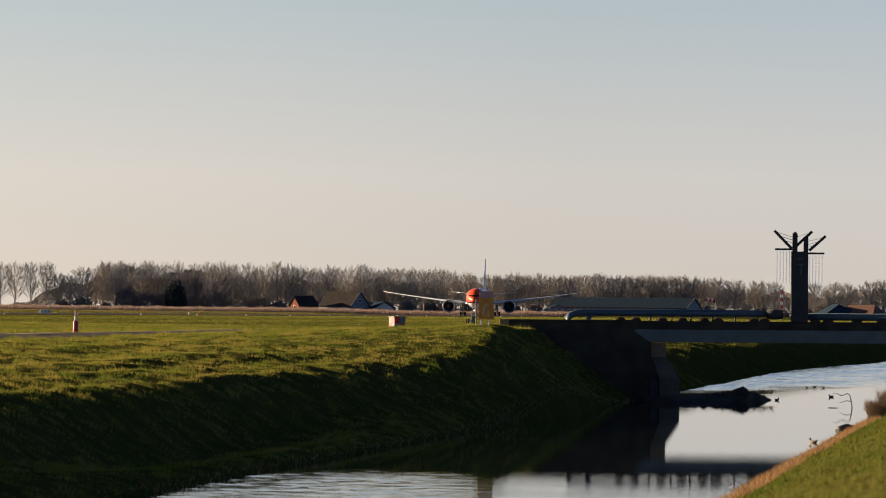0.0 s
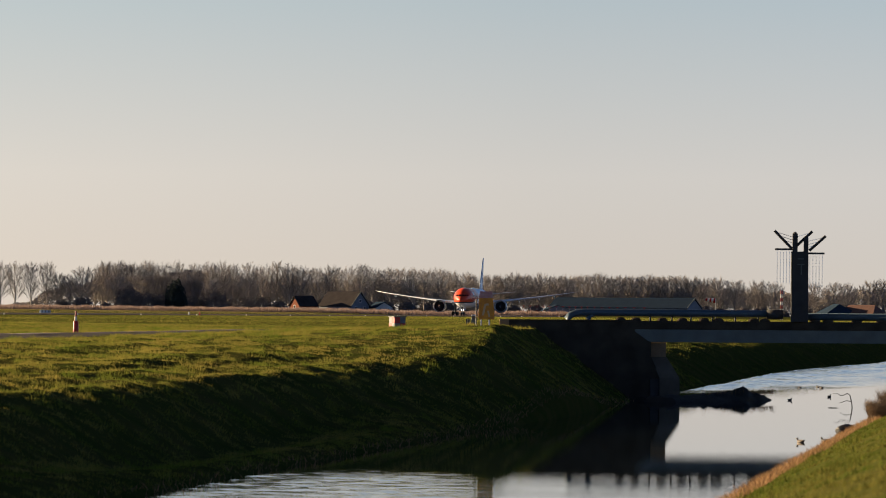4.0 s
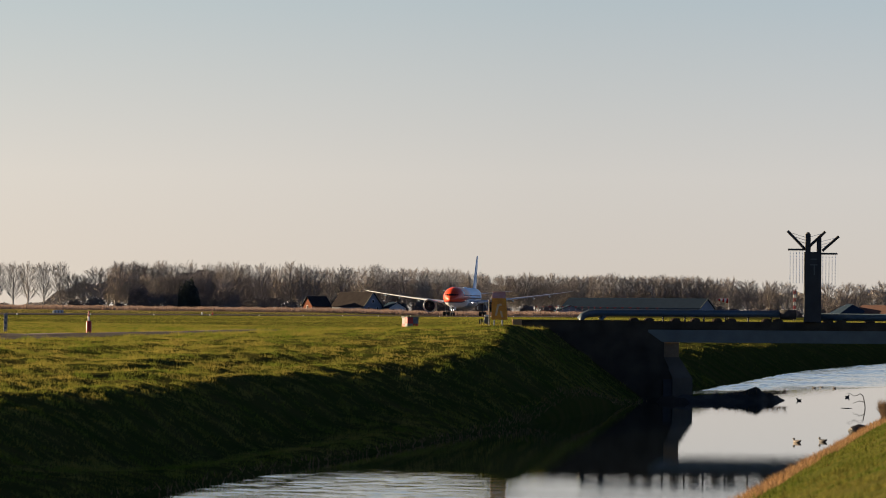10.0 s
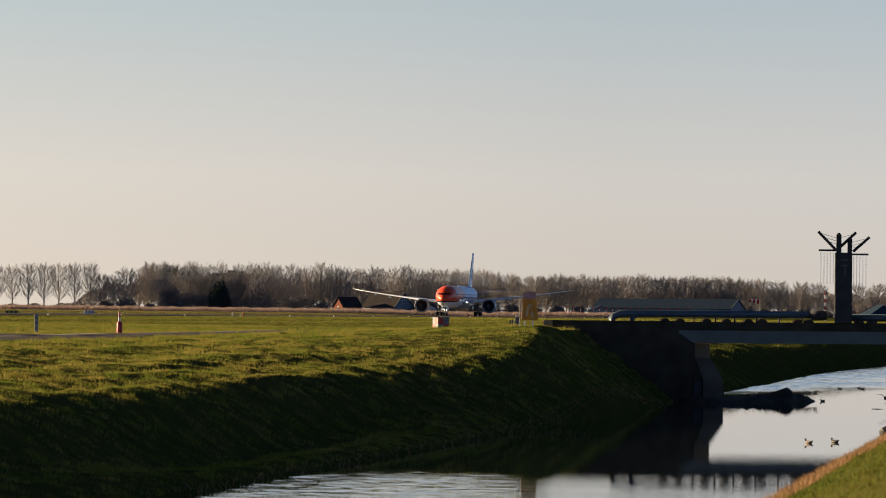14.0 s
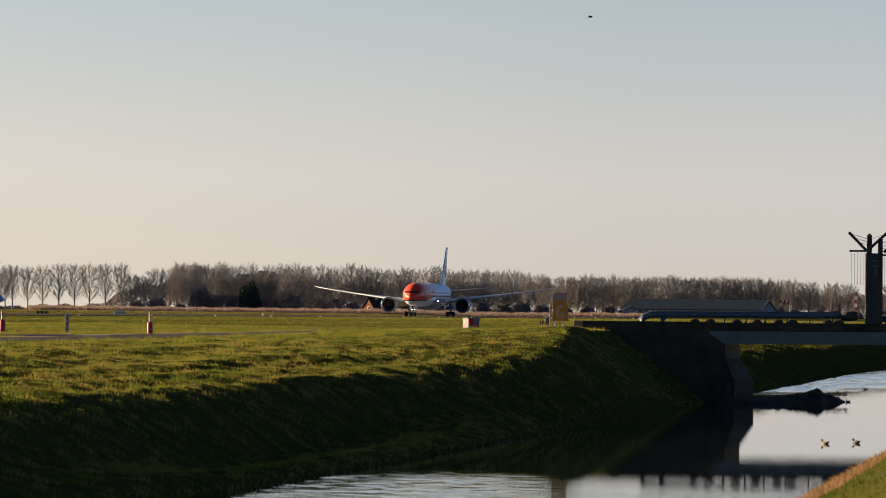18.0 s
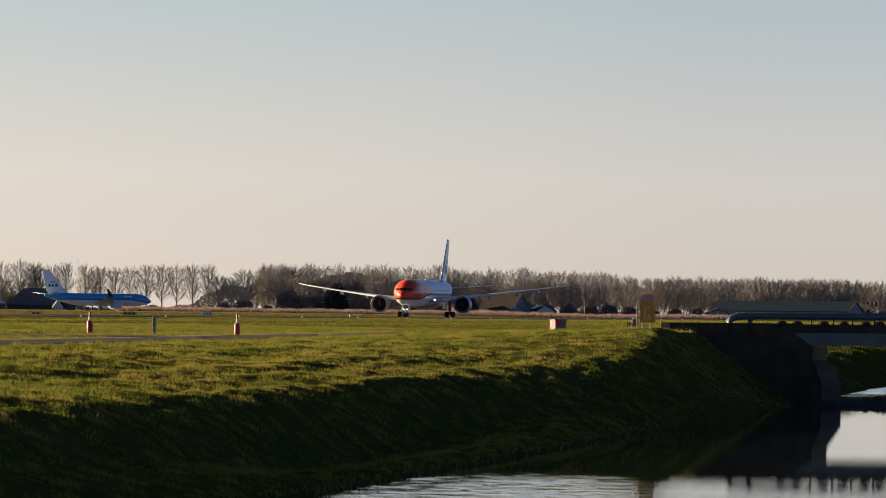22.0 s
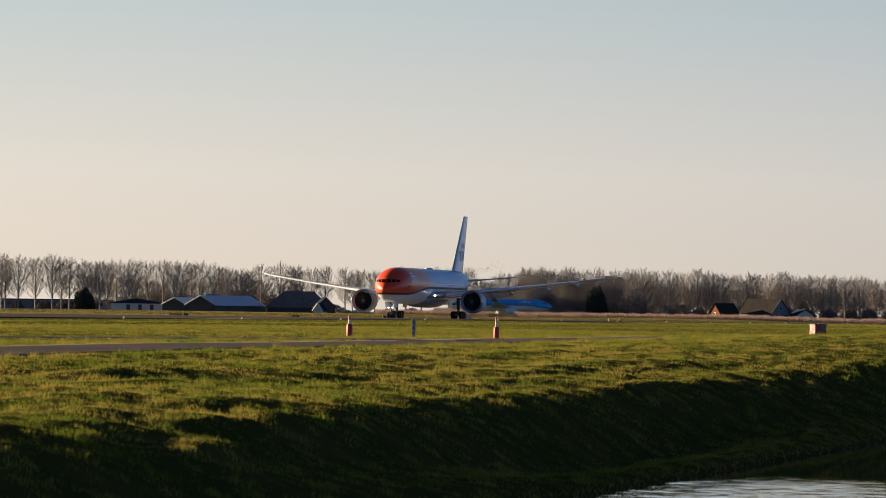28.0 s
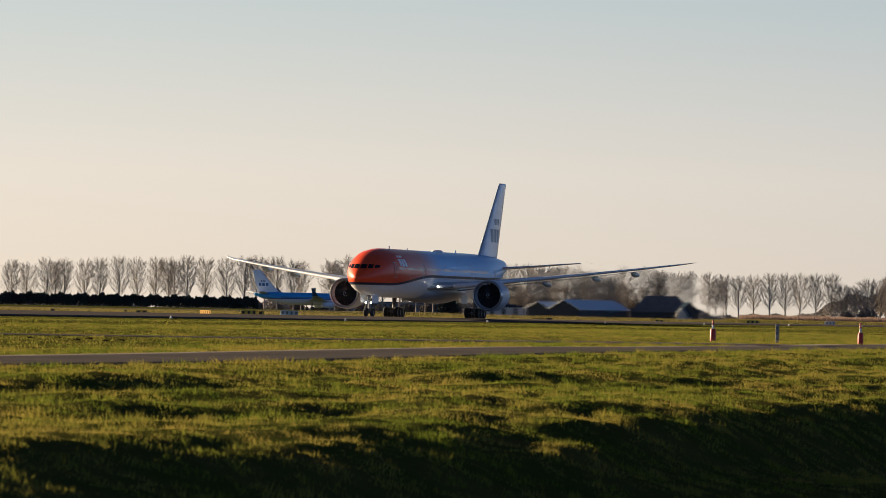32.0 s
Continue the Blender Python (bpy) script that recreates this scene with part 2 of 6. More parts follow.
def strip(name, material, pts, width, lift, label, category, step=6.0):
    """A paved strip laid on the ground, with a thickness."""
    verts, faces = [], []
    path = []
    for (ua, va), (ub, vb) in zip(pts, pts[1:]):
        n = max(1, int(math.hypot(ub - ua, vb - va) / step))
        path += [(ua + (ub - ua) * i / n, va + (vb - va) * i / n) for i in range(n)]
    path.append(pts[-1])
    m = 8
    for i, (u, v) in enumerate(path):
        a, b = path[max(i - 1, 0)], path[min(i + 1, len(path) - 1)]
        du, dv = b[0] - a[0], b[1] - a[1]
        ln = math.hypot(du, dv)
        for k in range(m + 1):
            w = (k / m - 0.5) * width
            uu, vv = u - dv / ln * w, v + du / ln * w
            z = height(uu, vv) + lift
            verts.append(uv(uu, vv, z))
        verts.append(uv(u - dv / ln * width / 2, v + du / ln * width / 2, height(u, v) - 0.3))
        verts.append(uv(u + dv / ln * width / 2, v - du / ln * width / 2, height(u, v) - 0.3))
    n = m + 3
    for i in range(len(path) - 1):
        a, b = i * n, (i + 1) * n
        for k in range(m):
            faces.append((a + k, a + k + 1, b + k + 1, b + k))
        faces.append((a + m, a + m + 1, b + m + 1, b + m))
        faces.append((a, b, b + m + 2, a + m + 2))
    ob = raw(name, verts, faces, material, None, True)
    return tagged(ob, label, category, "", "structure")


def make_water():
    m = bpy.data.materials.new("canal_water")
    m.use_nodes = True
    n, l = m.node_tree.nodes, m.node_tree.links
    b = n["Principled BSDF"]
    b.inputs["Base Color"].default_value = (0.012, 0.016, 0.014, 1)
    b.inputs["Roughness"].default_value = 0.0
    b.inputs["IOR"].default_value = 1.333
    tc = n.new("ShaderNodeTexCoord")
    mp = n.new("ShaderNodeMapping")
    mp.inputs["Scale"].default_value = (0.4, 0.8, 1.0)
    nz, patch = n.new("ShaderNodeTexNoise"), n.new("ShaderNodeTexNoise")
    nz.inputs["Scale"].default_value, nz.inputs["Detail"].default_value = 5.0, 3
    patch.inputs["Scale"].default_value, patch.inputs["Detail"].default_value = 0.035, 2
    l.new(tc.outputs["Object"], mp.inputs[0])
    l.new(mp.outputs[0], nz.inputs["Vector"])
    l.new(tc.outputs["Object"], patch.inputs["Vector"])
    # breeze ruffles the open stretches; the reach sheltered by the bridge lies calm
    sp = n.new("ShaderNodeSeparateXYZ")
    l.new(tc.outputs["Object"], sp.inputs[0])
    wob = n.new("ShaderNodeMath")
    wob.operation = "MULTIPLY_ADD"
    wob.inputs[1].default_value = 30.0
    l.new(patch.outputs["Fac"], wob.inputs[0])
    l.new(sp.outputs["Y"], wob.inputs[2])
    slants = []
    for k in (-3.0, 1.6):       # the ruffled reaches end on a slant across the canal
        q = n.new("ShaderNodeMath")
        q.operation = "MULTIPLY_ADD"
        q.inputs[1].default_value = k
        l.new(sp.outputs["X"], q.inputs[0])
        l.new(wob.outputs[0], q.inputs[2])
        slants.append(q)
    near_, far_ = n.new("ShaderNodeMapRange"), n.new("ShaderNodeMapRange")
    for q, a_, b_, src in ((near_, 162, 153, slants[1]), (far_, 274, 294, slants[0])):
        q.inputs["From Min"].default_value, q.inputs["From Max"].default_value = a_, b_
        l.new(src.outputs[0], q.inputs["Value"])
    lee = n.new("ShaderNodeMapRange")      # the lee under the near bank stays smoother
    lee.inputs["From Min"].default_value, lee.inputs["From Max"].default_value = -0.3, 2.2
    lee.inputs["To Min"].default_value, lee.inputs["To Max"].default_value = 0.09, 0.024
    l.new(sp.outputs["X"], lee.inputs["Value"])
    near_w = n.new("ShaderNodeMath")
    near_w.operation = "MULTIPLY"
    l.new(near_.outputs[0], near_w.inputs[0])
    l.new(lee.outputs[0], near_w.inputs[1])
    mxm = n.new("ShaderNodeMath")
    mxm.operation = "MAXIMUM"
    l.new(near_w.outputs[0], mxm.inputs[0])
    l.new(far_.outputs[0], mxm.inputs[1])
    # long streaks of smoother and rougher water across the breeze
    mp2, streak, sr = n.new("ShaderNodeMapping"), n.new("ShaderNodeTexNoise"), n.new("ShaderNodeMapRange")
    mp2.inputs["Scale"].default_value = (0.22, 0.42, 1.0)
    streak.inputs["Scale"].default_value, streak.inputs["Detail"].default_value = 1.0, 6
    sr.inputs["From Min"].default_value, sr.inputs["From Max"].default_value = 0.36, 0.62
    sr.inputs["To Min"].default_value, sr.inputs["To Max"].default_value = 0.12, 1.0
    l.new(tc.outputs["Object"], mp2.inputs[0])
    l.new(mp2.outputs[0], streak.inputs["Vector"])
    l.new(streak.outputs["Fac"], sr.inputs["Value"])
    rough_ = n.new("ShaderNodeMath")
    rough_.operation = "MULTIPLY"
    l.new(mxm.outputs[0], rough_.inputs[0])
    l.new(sr.outputs[0], rough_.inputs[1])
    pr = n.new("ShaderNodeMapRange")
    pr.inputs["To Min"].default_value, pr.inputs["To Max"].default_value = 0.0026, 0.2
    l.new(rough_.outputs[0], pr.inputs["Value"])
    bp = n.new("ShaderNodeBump")
    bp.inputs["Distance"].default_value = 0.24
    l.new(pr.outputs[0], bp.inputs["Strength"])
    l.new(nz.outputs["Fac"], bp.inputs["Height"])
    l.new(bp.outputs[0], b.inputs["Normal"])
    us = spread((-100, 60, 40), (60, 162, 0.3), (162, 318, 3), (318, 560, 0.45), (560, 900, 20))
    vs = spread((7.0, 22.3, 0.3))

    def wave(u, v):
        """Small real waves on the two ruffled reaches."""
        p = uv(u, v)
        gust = 12 * noise.noise((p.x * 0.12, p.y * 0.05, 3.0))
        a = 0.024 * (1 - smooth(140, 152, p.y + gust * 0.5)) * (1 - smooth(-1.5, 2.0, p.x)) if u < 165 else 0.0
        if u > 318:
            a = 0.06 * smooth(258, 276, p.y - 3 * p.x + gust) * (0.45 + smooth(-0.2, 0.25, noise.noise((p.x * 0.25, p.y * 0.06, 9.0))))
        if a == 0.0:
            return 0.0
        return a * (0.7 * noise.noise((p.x * 1.5, p.y * 1.1, 0.0)) + 0.6 * noise.noise((p.x * 2.9, p.y * 2.3, 5.0)))
    verts = [uv(u, v, WATER + wave(u, v)) for u in us for v in vs]
    k = len(vs)
    faces = [(i * k + j, (i + 1) * k + j, (i + 1) * k + j + 1, i * k + j + 1) for i in range(len(us) - 1) for j in range(k - 1)]
    ob = raw("water", verts, faces, m, None, True)
    tagged(ob, "still dark canal water mirroring the pale evening sky", "water", "", "structure")


make_ground()
make_water()
strip("road", M_ASPHALT, [(-60, 47.7), (120, 47.7), (200, 47.7), (330, 47.5)], 7.2, 0.03, "narrow grey asphalt service road along the grass", "road")
strip("side_road", M_ASPHALT, [(256, 50), (245, 53.5), (225, 60), (199, 72.5), (150, 97), (60, 140)], 4.0, 0.03, "narrow asphalt track branching off the service road", "road")
strip("runway", M_ASPHALT, [(-200, 181), (1790, 181)], 46.0, 0.03, "long grey asphalt runway with a slight crown", "runway", 40)
strip("taxiway", M_ASPHALT, [(900, 470), (1560, 380), (1640, 345), (1700, 250), (1705, 215)], 22.0, 0.03, "grey asphalt taxiway across the far grass", "taxiway", 30)


# ---- bridge ----
def make_bridge():
    # local: x to the right across the canal, y away, z up
    br = thing("canal_bridge", Matrix.Translation((11.9, 277.0, 0.0)), "concrete and steel road bridge over the canal", "bridge")
    bm = B()
    outline = [(-8.68, -0.12), (-8.68, -0.75), (-6.5, -1.6), (-4.0, -3.2), (-1.9, -4.5), (-1.9, -4.9), (-0.45, -4.9), (-0.45, -3.0), (-0.95, -1.95), (-0.95, -1.17), (-1.1, -1.12), (-1.8, -0.62), (-1.8, -0.12)]
    a = [bm.verts.new((x, 0, z)) for x, z in outline]
    b = [bm.verts.new((x, 0.5, z)) for x, z in outline]
    bm.faces.new(a)
    bm.faces.new(b[::-1])
    for i in range(len(outline)):
        j = (i + 1) % len(outline)
        bm.faces.new((a[i], a[j], b[j], b[i]))
    part("wing_wall", bm, M_CONCRETE, br, "dark patchy concrete wing wall with shade in its colour")
    part("wall_end", box(B(), -8.95, -8.45, -0.12, 0.7, -0.95, -0.015, 0.02), M_LITCONC, br, "end block of the wall with orange sunlight in its colour")
    part("wall_coping", box(B(), -8.72, -1.75, -0.06, 0.6, -0.12, -0.02, 0.015), M_CONCRETE, br)
    part("deck", box(B(), -1.86, 70, 0.02, 7.0, -0.5, -0.06, 0.02), M_CONCRETE, br, "concrete bridge deck with a dark edge")
    bm = loft(B(), [[(x, 0.06, z0), (x, 0.34, z0), (x, 0.34, -0.5), (x, 0.06, -0.5)] for x, z0 in ((-1.86, -0.60), (-1.2, -1.08), (-0.95, -1.17), (70, -1.17))])
    part("edge_beam", bm, M_STEEL, br, "blue grey painted steel edge beam")
    for y in (2.2, 4.4, 6.6):
        part("inner_beam", box(B(), -0.9, 70, y, y + 0.3, -1.1, -0.5), M_STEEL, br)
    part("bearing_block", box(B(), -0.98, -0.14, 0.4, 6.6, -1.97, -1.17, 0.03), M_LITCONC, br, "concrete bearing block with tan sunlight in its colour")
    rings = [[(-0.5, -0.25, -4.9), (0.55, -0.25, -4.9), (0.55, 6.8, -4.9), (-0.5, 6.8, -4.9)], [(-0.5, -0.25, -3.05), (0.55, -0.25, -3.05), (0.55, 6.8, -3.05), (-0.5, 6.8, -3.05)],
             [(-0.98, 0.3, -1.96), (-0.12, 0.3, -1.96), (-0.12, 6.6, -1.96), (-0.98, 6.6, -1.96)]]
    part("pier", loft(B(), rings), M_PIER, br, "weathered sloping concrete pier standing in the water")
    # solid dark block in place of the shaded cavity
    part("recess", box(B(), -1.0, -0.52, -0.1, 0.4, -4.3, -3.1, 0.02), M_DARK, br, "dark block coloured like the shade of a cavity beside the pier")
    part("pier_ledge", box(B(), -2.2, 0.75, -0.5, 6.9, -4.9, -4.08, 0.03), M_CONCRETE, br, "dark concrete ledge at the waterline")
    for x in (-0.1, 0.25, 0.55, 0.8):
        part("timber_pile", tube(B(), [(x, -0.75, -5.5), (x, -0.75, -4.0)], 0.07, 8), M_DARK, br)
    # small domes and short posts on the deck edge
    for x in (-2.55, -1.75, -0.35, 0.7, 1.85, 2.6, 4.45, 5.05, 7.7, 8.4, 9.9, 11.2, 12.6):
        bm = B()
        bmesh.ops.create_uvsphere(bm, u_segments=10, v_segments=6, radius=0.3)
        for q in bm.verts:
            q.co = (q.co.x + x, q.co.y * 0.8 + 0.3, max(q.co.z, -0.05) * 0.62 - 0.05)
        part("anchor_cap", bm, M_CONCRETE, br)
    # pipe with bent ends
    pipe = part("water_pipe", tube(B(), [(-5.42, 0.25, -0.25), (-5.38, 0.25, 0.02), (-5.2, 0.25, 0.22), (-4.9, 0.25, 0.33), (-4.5, 0.25, 0.36), (0, 0.25, 0.36), (5.2, 0.25, 0.36)], 0.185, 12), M_PIPE, br, "thick blue grey steel pipe with bent end", True)
    part("pipe_leg", tube(B(), [(-4.35, 0.25, -0.2), (-4.3, 0.25, 0.02), (-4.15, 0.25, 0.18), (-3.9, 0.25, 0.3)], [0.2, 0.14, 0.12, 0.12], 10), M_PIPE, pipe, "", True)
    part("water_pipe", tube(B(), [(7.1, 0.25, 0.22), (30, 0.25, 0.22)], 0.19, 12), M_PIPE, br, "thick blue grey steel pipe", True)
    for x in (-1.0, 0.15, 1.15, 2.3, 3.5, 4.7):
        part("pipe_stand", tube(B(), [(x, 0.25, -0.06), (x, 0.25, 0.25)], 0.045, 8), M_DARK, pipe)
    part("flange", tube(B(), [(5.15, 0.25, 0.33), (6.0, 0.25, 0.33)], 0.26, 12), M_DARK, pipe, "", True)


M_PIPE = mat("blue_grey_pipe_paint", (0.055, 0.095, 0.12), 0.45, 0.1, (0.07, 0.10, 0.12), 1.5, 0.5, 15, 0.1)
make_bridge()


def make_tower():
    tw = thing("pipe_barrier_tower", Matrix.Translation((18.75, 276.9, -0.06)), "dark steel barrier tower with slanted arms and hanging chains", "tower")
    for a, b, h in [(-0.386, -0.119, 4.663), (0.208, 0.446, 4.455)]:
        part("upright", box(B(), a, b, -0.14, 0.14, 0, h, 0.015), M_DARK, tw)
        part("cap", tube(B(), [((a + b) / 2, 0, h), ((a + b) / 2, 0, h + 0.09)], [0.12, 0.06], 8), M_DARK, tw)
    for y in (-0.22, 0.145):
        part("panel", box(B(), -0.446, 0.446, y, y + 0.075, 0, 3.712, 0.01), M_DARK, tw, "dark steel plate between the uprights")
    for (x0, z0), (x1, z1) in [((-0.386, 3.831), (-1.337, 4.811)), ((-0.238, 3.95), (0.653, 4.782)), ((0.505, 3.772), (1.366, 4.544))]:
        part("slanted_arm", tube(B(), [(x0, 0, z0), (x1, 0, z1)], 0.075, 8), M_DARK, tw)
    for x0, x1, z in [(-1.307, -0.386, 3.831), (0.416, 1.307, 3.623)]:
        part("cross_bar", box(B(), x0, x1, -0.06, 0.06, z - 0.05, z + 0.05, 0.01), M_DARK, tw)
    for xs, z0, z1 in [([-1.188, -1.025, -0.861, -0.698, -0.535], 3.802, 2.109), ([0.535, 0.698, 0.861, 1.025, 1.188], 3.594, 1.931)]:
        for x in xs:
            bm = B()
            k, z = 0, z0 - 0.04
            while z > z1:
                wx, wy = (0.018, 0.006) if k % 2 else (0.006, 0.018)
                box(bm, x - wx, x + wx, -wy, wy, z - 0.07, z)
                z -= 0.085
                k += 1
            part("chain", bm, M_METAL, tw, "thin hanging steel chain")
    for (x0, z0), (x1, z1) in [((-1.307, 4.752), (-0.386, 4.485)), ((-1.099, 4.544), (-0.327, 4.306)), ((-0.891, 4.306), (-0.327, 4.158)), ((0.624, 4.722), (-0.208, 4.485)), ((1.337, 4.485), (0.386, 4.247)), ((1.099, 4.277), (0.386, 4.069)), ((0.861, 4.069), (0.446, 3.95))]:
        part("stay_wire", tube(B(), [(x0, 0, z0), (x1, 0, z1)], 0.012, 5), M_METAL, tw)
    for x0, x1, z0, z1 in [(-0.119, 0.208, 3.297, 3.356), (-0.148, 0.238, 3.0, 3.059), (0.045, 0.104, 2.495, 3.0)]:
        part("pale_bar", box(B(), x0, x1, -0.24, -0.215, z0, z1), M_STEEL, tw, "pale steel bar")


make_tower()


# ---- markers and signs by the road ----
def stand(x, y):
    return Matrix.Translation((x, y, height(*to_uv(x, y))))


def bollard(m, tall, label):
    bl = thing("marker_post", m, label, "marker", "red marker posts")
    bm = lathe_z([(-0.1, 0.145), (0.05, 0.15), (0.60, 0.145), (0.64, 0.12), (0.64, 0.02)], 18)
    part("drum", bm, M_RED, bl, "red drum", True)
    bm = tube(B(), [(0, 0, 0.63), (0, 0, 0.64 + tall * 0.45)], 0.062, 10)
    part("sleeve", bm, M_WHITE, bl, "white sleeve")
    bm = tube(B(), [(0, 0, 0.64 + tall * 0.45), (0, 0, 0.64 + tall)], [0.06, 0.048], 10)
    part("tip", bm, M_RED, bl, "dark red tip")


def lathe_z(prof, n=16):
    bm = B()
    rings = [[bm.verts.new((r * math.cos(k * math.tau / n), r * math.sin(k * math.tau / n), z)) for k in range(n)] for z, r in prof]
    for a, b in zip(rings, rings[1:]):
        for k in range(n):
            bm.faces.new((a[k], a[(k + 1) % n], b[(k + 1) % n], b[k]))
    return bm


bollard(stand(*polar(-4.003, 281).xy), 0.52, "red drum with a slim post, standing beside the road")
bollard(stand(*polar(-5.605, 268).xy), 0.44, "red drum with a shorter slim post at the road junction")


# the cabinet's white with its dim light put in as grey; also the post's squares
M_GREYPAINT = mat("greyed_white_paint", (0.21, 0.21, 0.22), 0.6, 0, (0.08, 0.08, 0.09), 4, 0.5, 25)


M_POST = mat("weathered_cream_paint", (0.42, 0.38, 0.34), 0.7, 0, (0.28, 0.25, 0.22), 4, 0.5, 25)


def distance_post():
    p = polar(-4.905, 268)
    po = thing("distance_post", stand(p.x, p.y), "slim white post with dark squares on the grass verge", "post")
    part("post", box(B(), -0.09, 0.09, -0.05, 0.05, 0, 0.98, 0.01), M_POST, po)
    for z in (0.18, 0.45, 0.72):
        part("dark_square", box(B(), -0.06, 0.05, -0.058, -0.049, z, z + 0.12), M_GREYPAINT, po)
    return po


distance_post()


def striped_box():
    p = polar(-0.504, 265)
    bx = thing("checkered_cabinet", stand(p.x, p.y) @ pose(0, 0, 0, 0, 0, 27), "red and white checkered equipment cabinet on the grass", "cabinet")
    w, h = 0.31, 0.62
    for i in (-1, 1):
        for j in (-1, 1):
            for k in (0, 1):
                x0, x1 = (0, w) if i > 0 else (-w, 0)
                y0, y1 = (0, w) if j > 0 else (-w, 0)
                red = ((i < 0) == (j < 0)) == (k == 1)
                z = 0.04 + k * h / 2
                part("panel", box(B(), x0, x1, y0, y1, z, z + h / 2, 0.006), M_RED if red else M_GREYPAINT, bx, "red panel" if red else "white panel")
    part("lid", box(B(), -w - 0.04, w + 0.04, -w - 0.04, w + 0.04, 0.66, 0.70, 0.01), M_STEEL, bx, "grey lid")
    for i in (-0.15, 0.15):
        part("lifting_eye", tube(B(), [(i, 0, 0.70), (i, 0, 0.78)], 0.02, 6), M_DARK, bx)


striped_box()


def yellow_board():
    p = polar(0.469, 255)
    g = stand(p.x, p.y)
    sg = thing("wrapped_sign", g, "yellow board with a reddish cloth cap on two pale legs", "sign")
    for x in (-0.26, 0.13):
        part("leg", box(B(), x - 0.035, x + 0.035, -0.03, 0.03, -0.1, 0.35, 0.005), M_WHITE, sg, "pale square leg")
    bm = loft(B(), [[(-a, -0.07, z), (b, -0.07, z), (b, 0.07, z), (-a, 0.07, z)] for z, a, b in ((0.28, 0.40, 0.38), (0.62, 0.39, 0.37), (1.0, 0.38, 0.33), (1.32, 0.37, 0.31))])
    part("board", bm, M_YELLOW, sg, "weathered yellow board")
    bm = loft(B(), [[(-a, -0.075, z), (b, -0.075, z), (b, 0.075, z), (-a, 0.075, z)] for z, a, b in ((1.32, 0.375, 0.315), (1.5, 0.35, 0.29), (1.64, 0.33, 0.27))])
    part("cloth_cap", bm, M_CLOTH, sg, "faded pink red cloth cap")
    for x, z, w, h, tilt in ((-0.12, 0.75, 0.1, 0.55, 0.2), (0.1, 0.55, 0.09, 0.3, -0.25), (0.02, 1.0, 0.16, 0.1, 0)):
        bm = box(B(), x - w / 2, x + w / 2, -0.078, -0.0705, z - h / 2, z + h / 2)
        for q in bm.verts:
            q.co.x += (q.co.z - z) * tilt
        part("pale_streak", bm, M_STREAK, sg, "pale worn streak")
    part("side_post", tube(B(), [(-0.5, 0.1, -0.1), (-0.5, 0.1, 1.25)], 0.03, 8), M_STEEL, sg)


M_CLOTH = mat("faded_red_cloth", (0.55, 0.20, 0.18), 0.8, 0, (0.6, 0.36, 0.33), 4, 0.6, 20)
M_STREAK = mat("pale_streak_paint", (0.80, 0.56, 0.30), 0.6, 0, (0.7, 0.42, 0.2), 6, 0.5, 30)
yellow_board()


def light_unit():
    p = polar(0.315, 259)
    li = thing("light_unit", stand(p.x, p.y), "pale grey runway light cabinet beside two black posts", "cabinet")
    part("case", box(B(), -0.06, 0.16, -0.1, 0.1, 0, 0.4, 0.02), M_STEEL, li, "pale blue grey case")
    part("hood", box(B(), -0.05, 0.15, -0.12, 0.1, 0.42, 0.5, 0.01), M_WHITE, li)
    for x in (-0.28, -0.17):
        part("black_post", box(B(), x - 0.035, x + 0.035, -0.03, 0.03, 0, 0.27, 0.005), M_BLACK, li)
        part("white_band", box(B(), x + 0.037, x + 0.06, -0.02, 0.02, 0, 0.26), M_WHITE, li)


light_unit()


def dark_stake():
    p = polar(0.679, 300)
    st = thing("small_stake", stand(p.x, p.y), "small dark stake standing in the field", "stake")
    part("stake", tube(B(), [(0, 0, -0.1), (0, 0, 0.42)], 0.05, 8), M_DARK, st)
    part("cap", tube(B(), [(0, 0, 0.42), (0, 0, 0.5)], [0.07, 0.05], 8), M_RED, st)


dark_stake()


# ---- airfield signs and lamps ----
def runway_lamp(u, v):
    p = uv(u, v, 0)
    lm = thing("runway_edge_lamp", Matrix.Translation((p.x, p.y, height(u, v) + 0.03)), "small white runway edge lamp on the asphalt", "lamp", "runway edge lamps")
    part("base", lathe_z([(0, 0.0), (0, 0.15), (0.06, 0.12), (0.09, 0.08)], 10), M_WHITE, lm, "", True)
    part("lens", lathe_z([(0.09, 0.08), (0.18, 0.09), (0.24, 0.06), (0.26, 0.0)], 10), M_WHITE, lm, "", True)
    return lm


LAMP = runway_lamp(420, 157.0)
for u in range(480, 1700, 60):
    p = uv(u, 157.0, height(u, 157.0) + 0.03)
    copy_thing(LAMP, Matrix.Translation(p))


def board(bearing, d, w, h, face, label, name="taxiway_sign", bars=0, bar_mat=None, feet=True):
    p = polar(bearing, d)
    bd = thing(name, stand(p.x, p.y) @ pose(0, 0, 0, 0, 0, -bearing), label, "sign", "taxiway signs")
    part("panel", box(B(), -w / 2, w / 2, -0.12, 0.12, 0.12, h, 0.03), face, bd)
    for x in (-w * 0.4, w * 0.4):
        part("foot", box(B(), x - 0.05, x + 0.05, -0.06, 0.06, 0, 0.12), M_DARK, bd)
    for i in range(bars):
        x = -w / 2 + w * (i + 0.5) / bars
        part("bar", box(B(), x - w / bars * 0.22, x + w / bars * 0.22, -0.127, -0.118, h * 0.35, h * 0.85), bar_mat or M_BLACK, bd)
    return bd


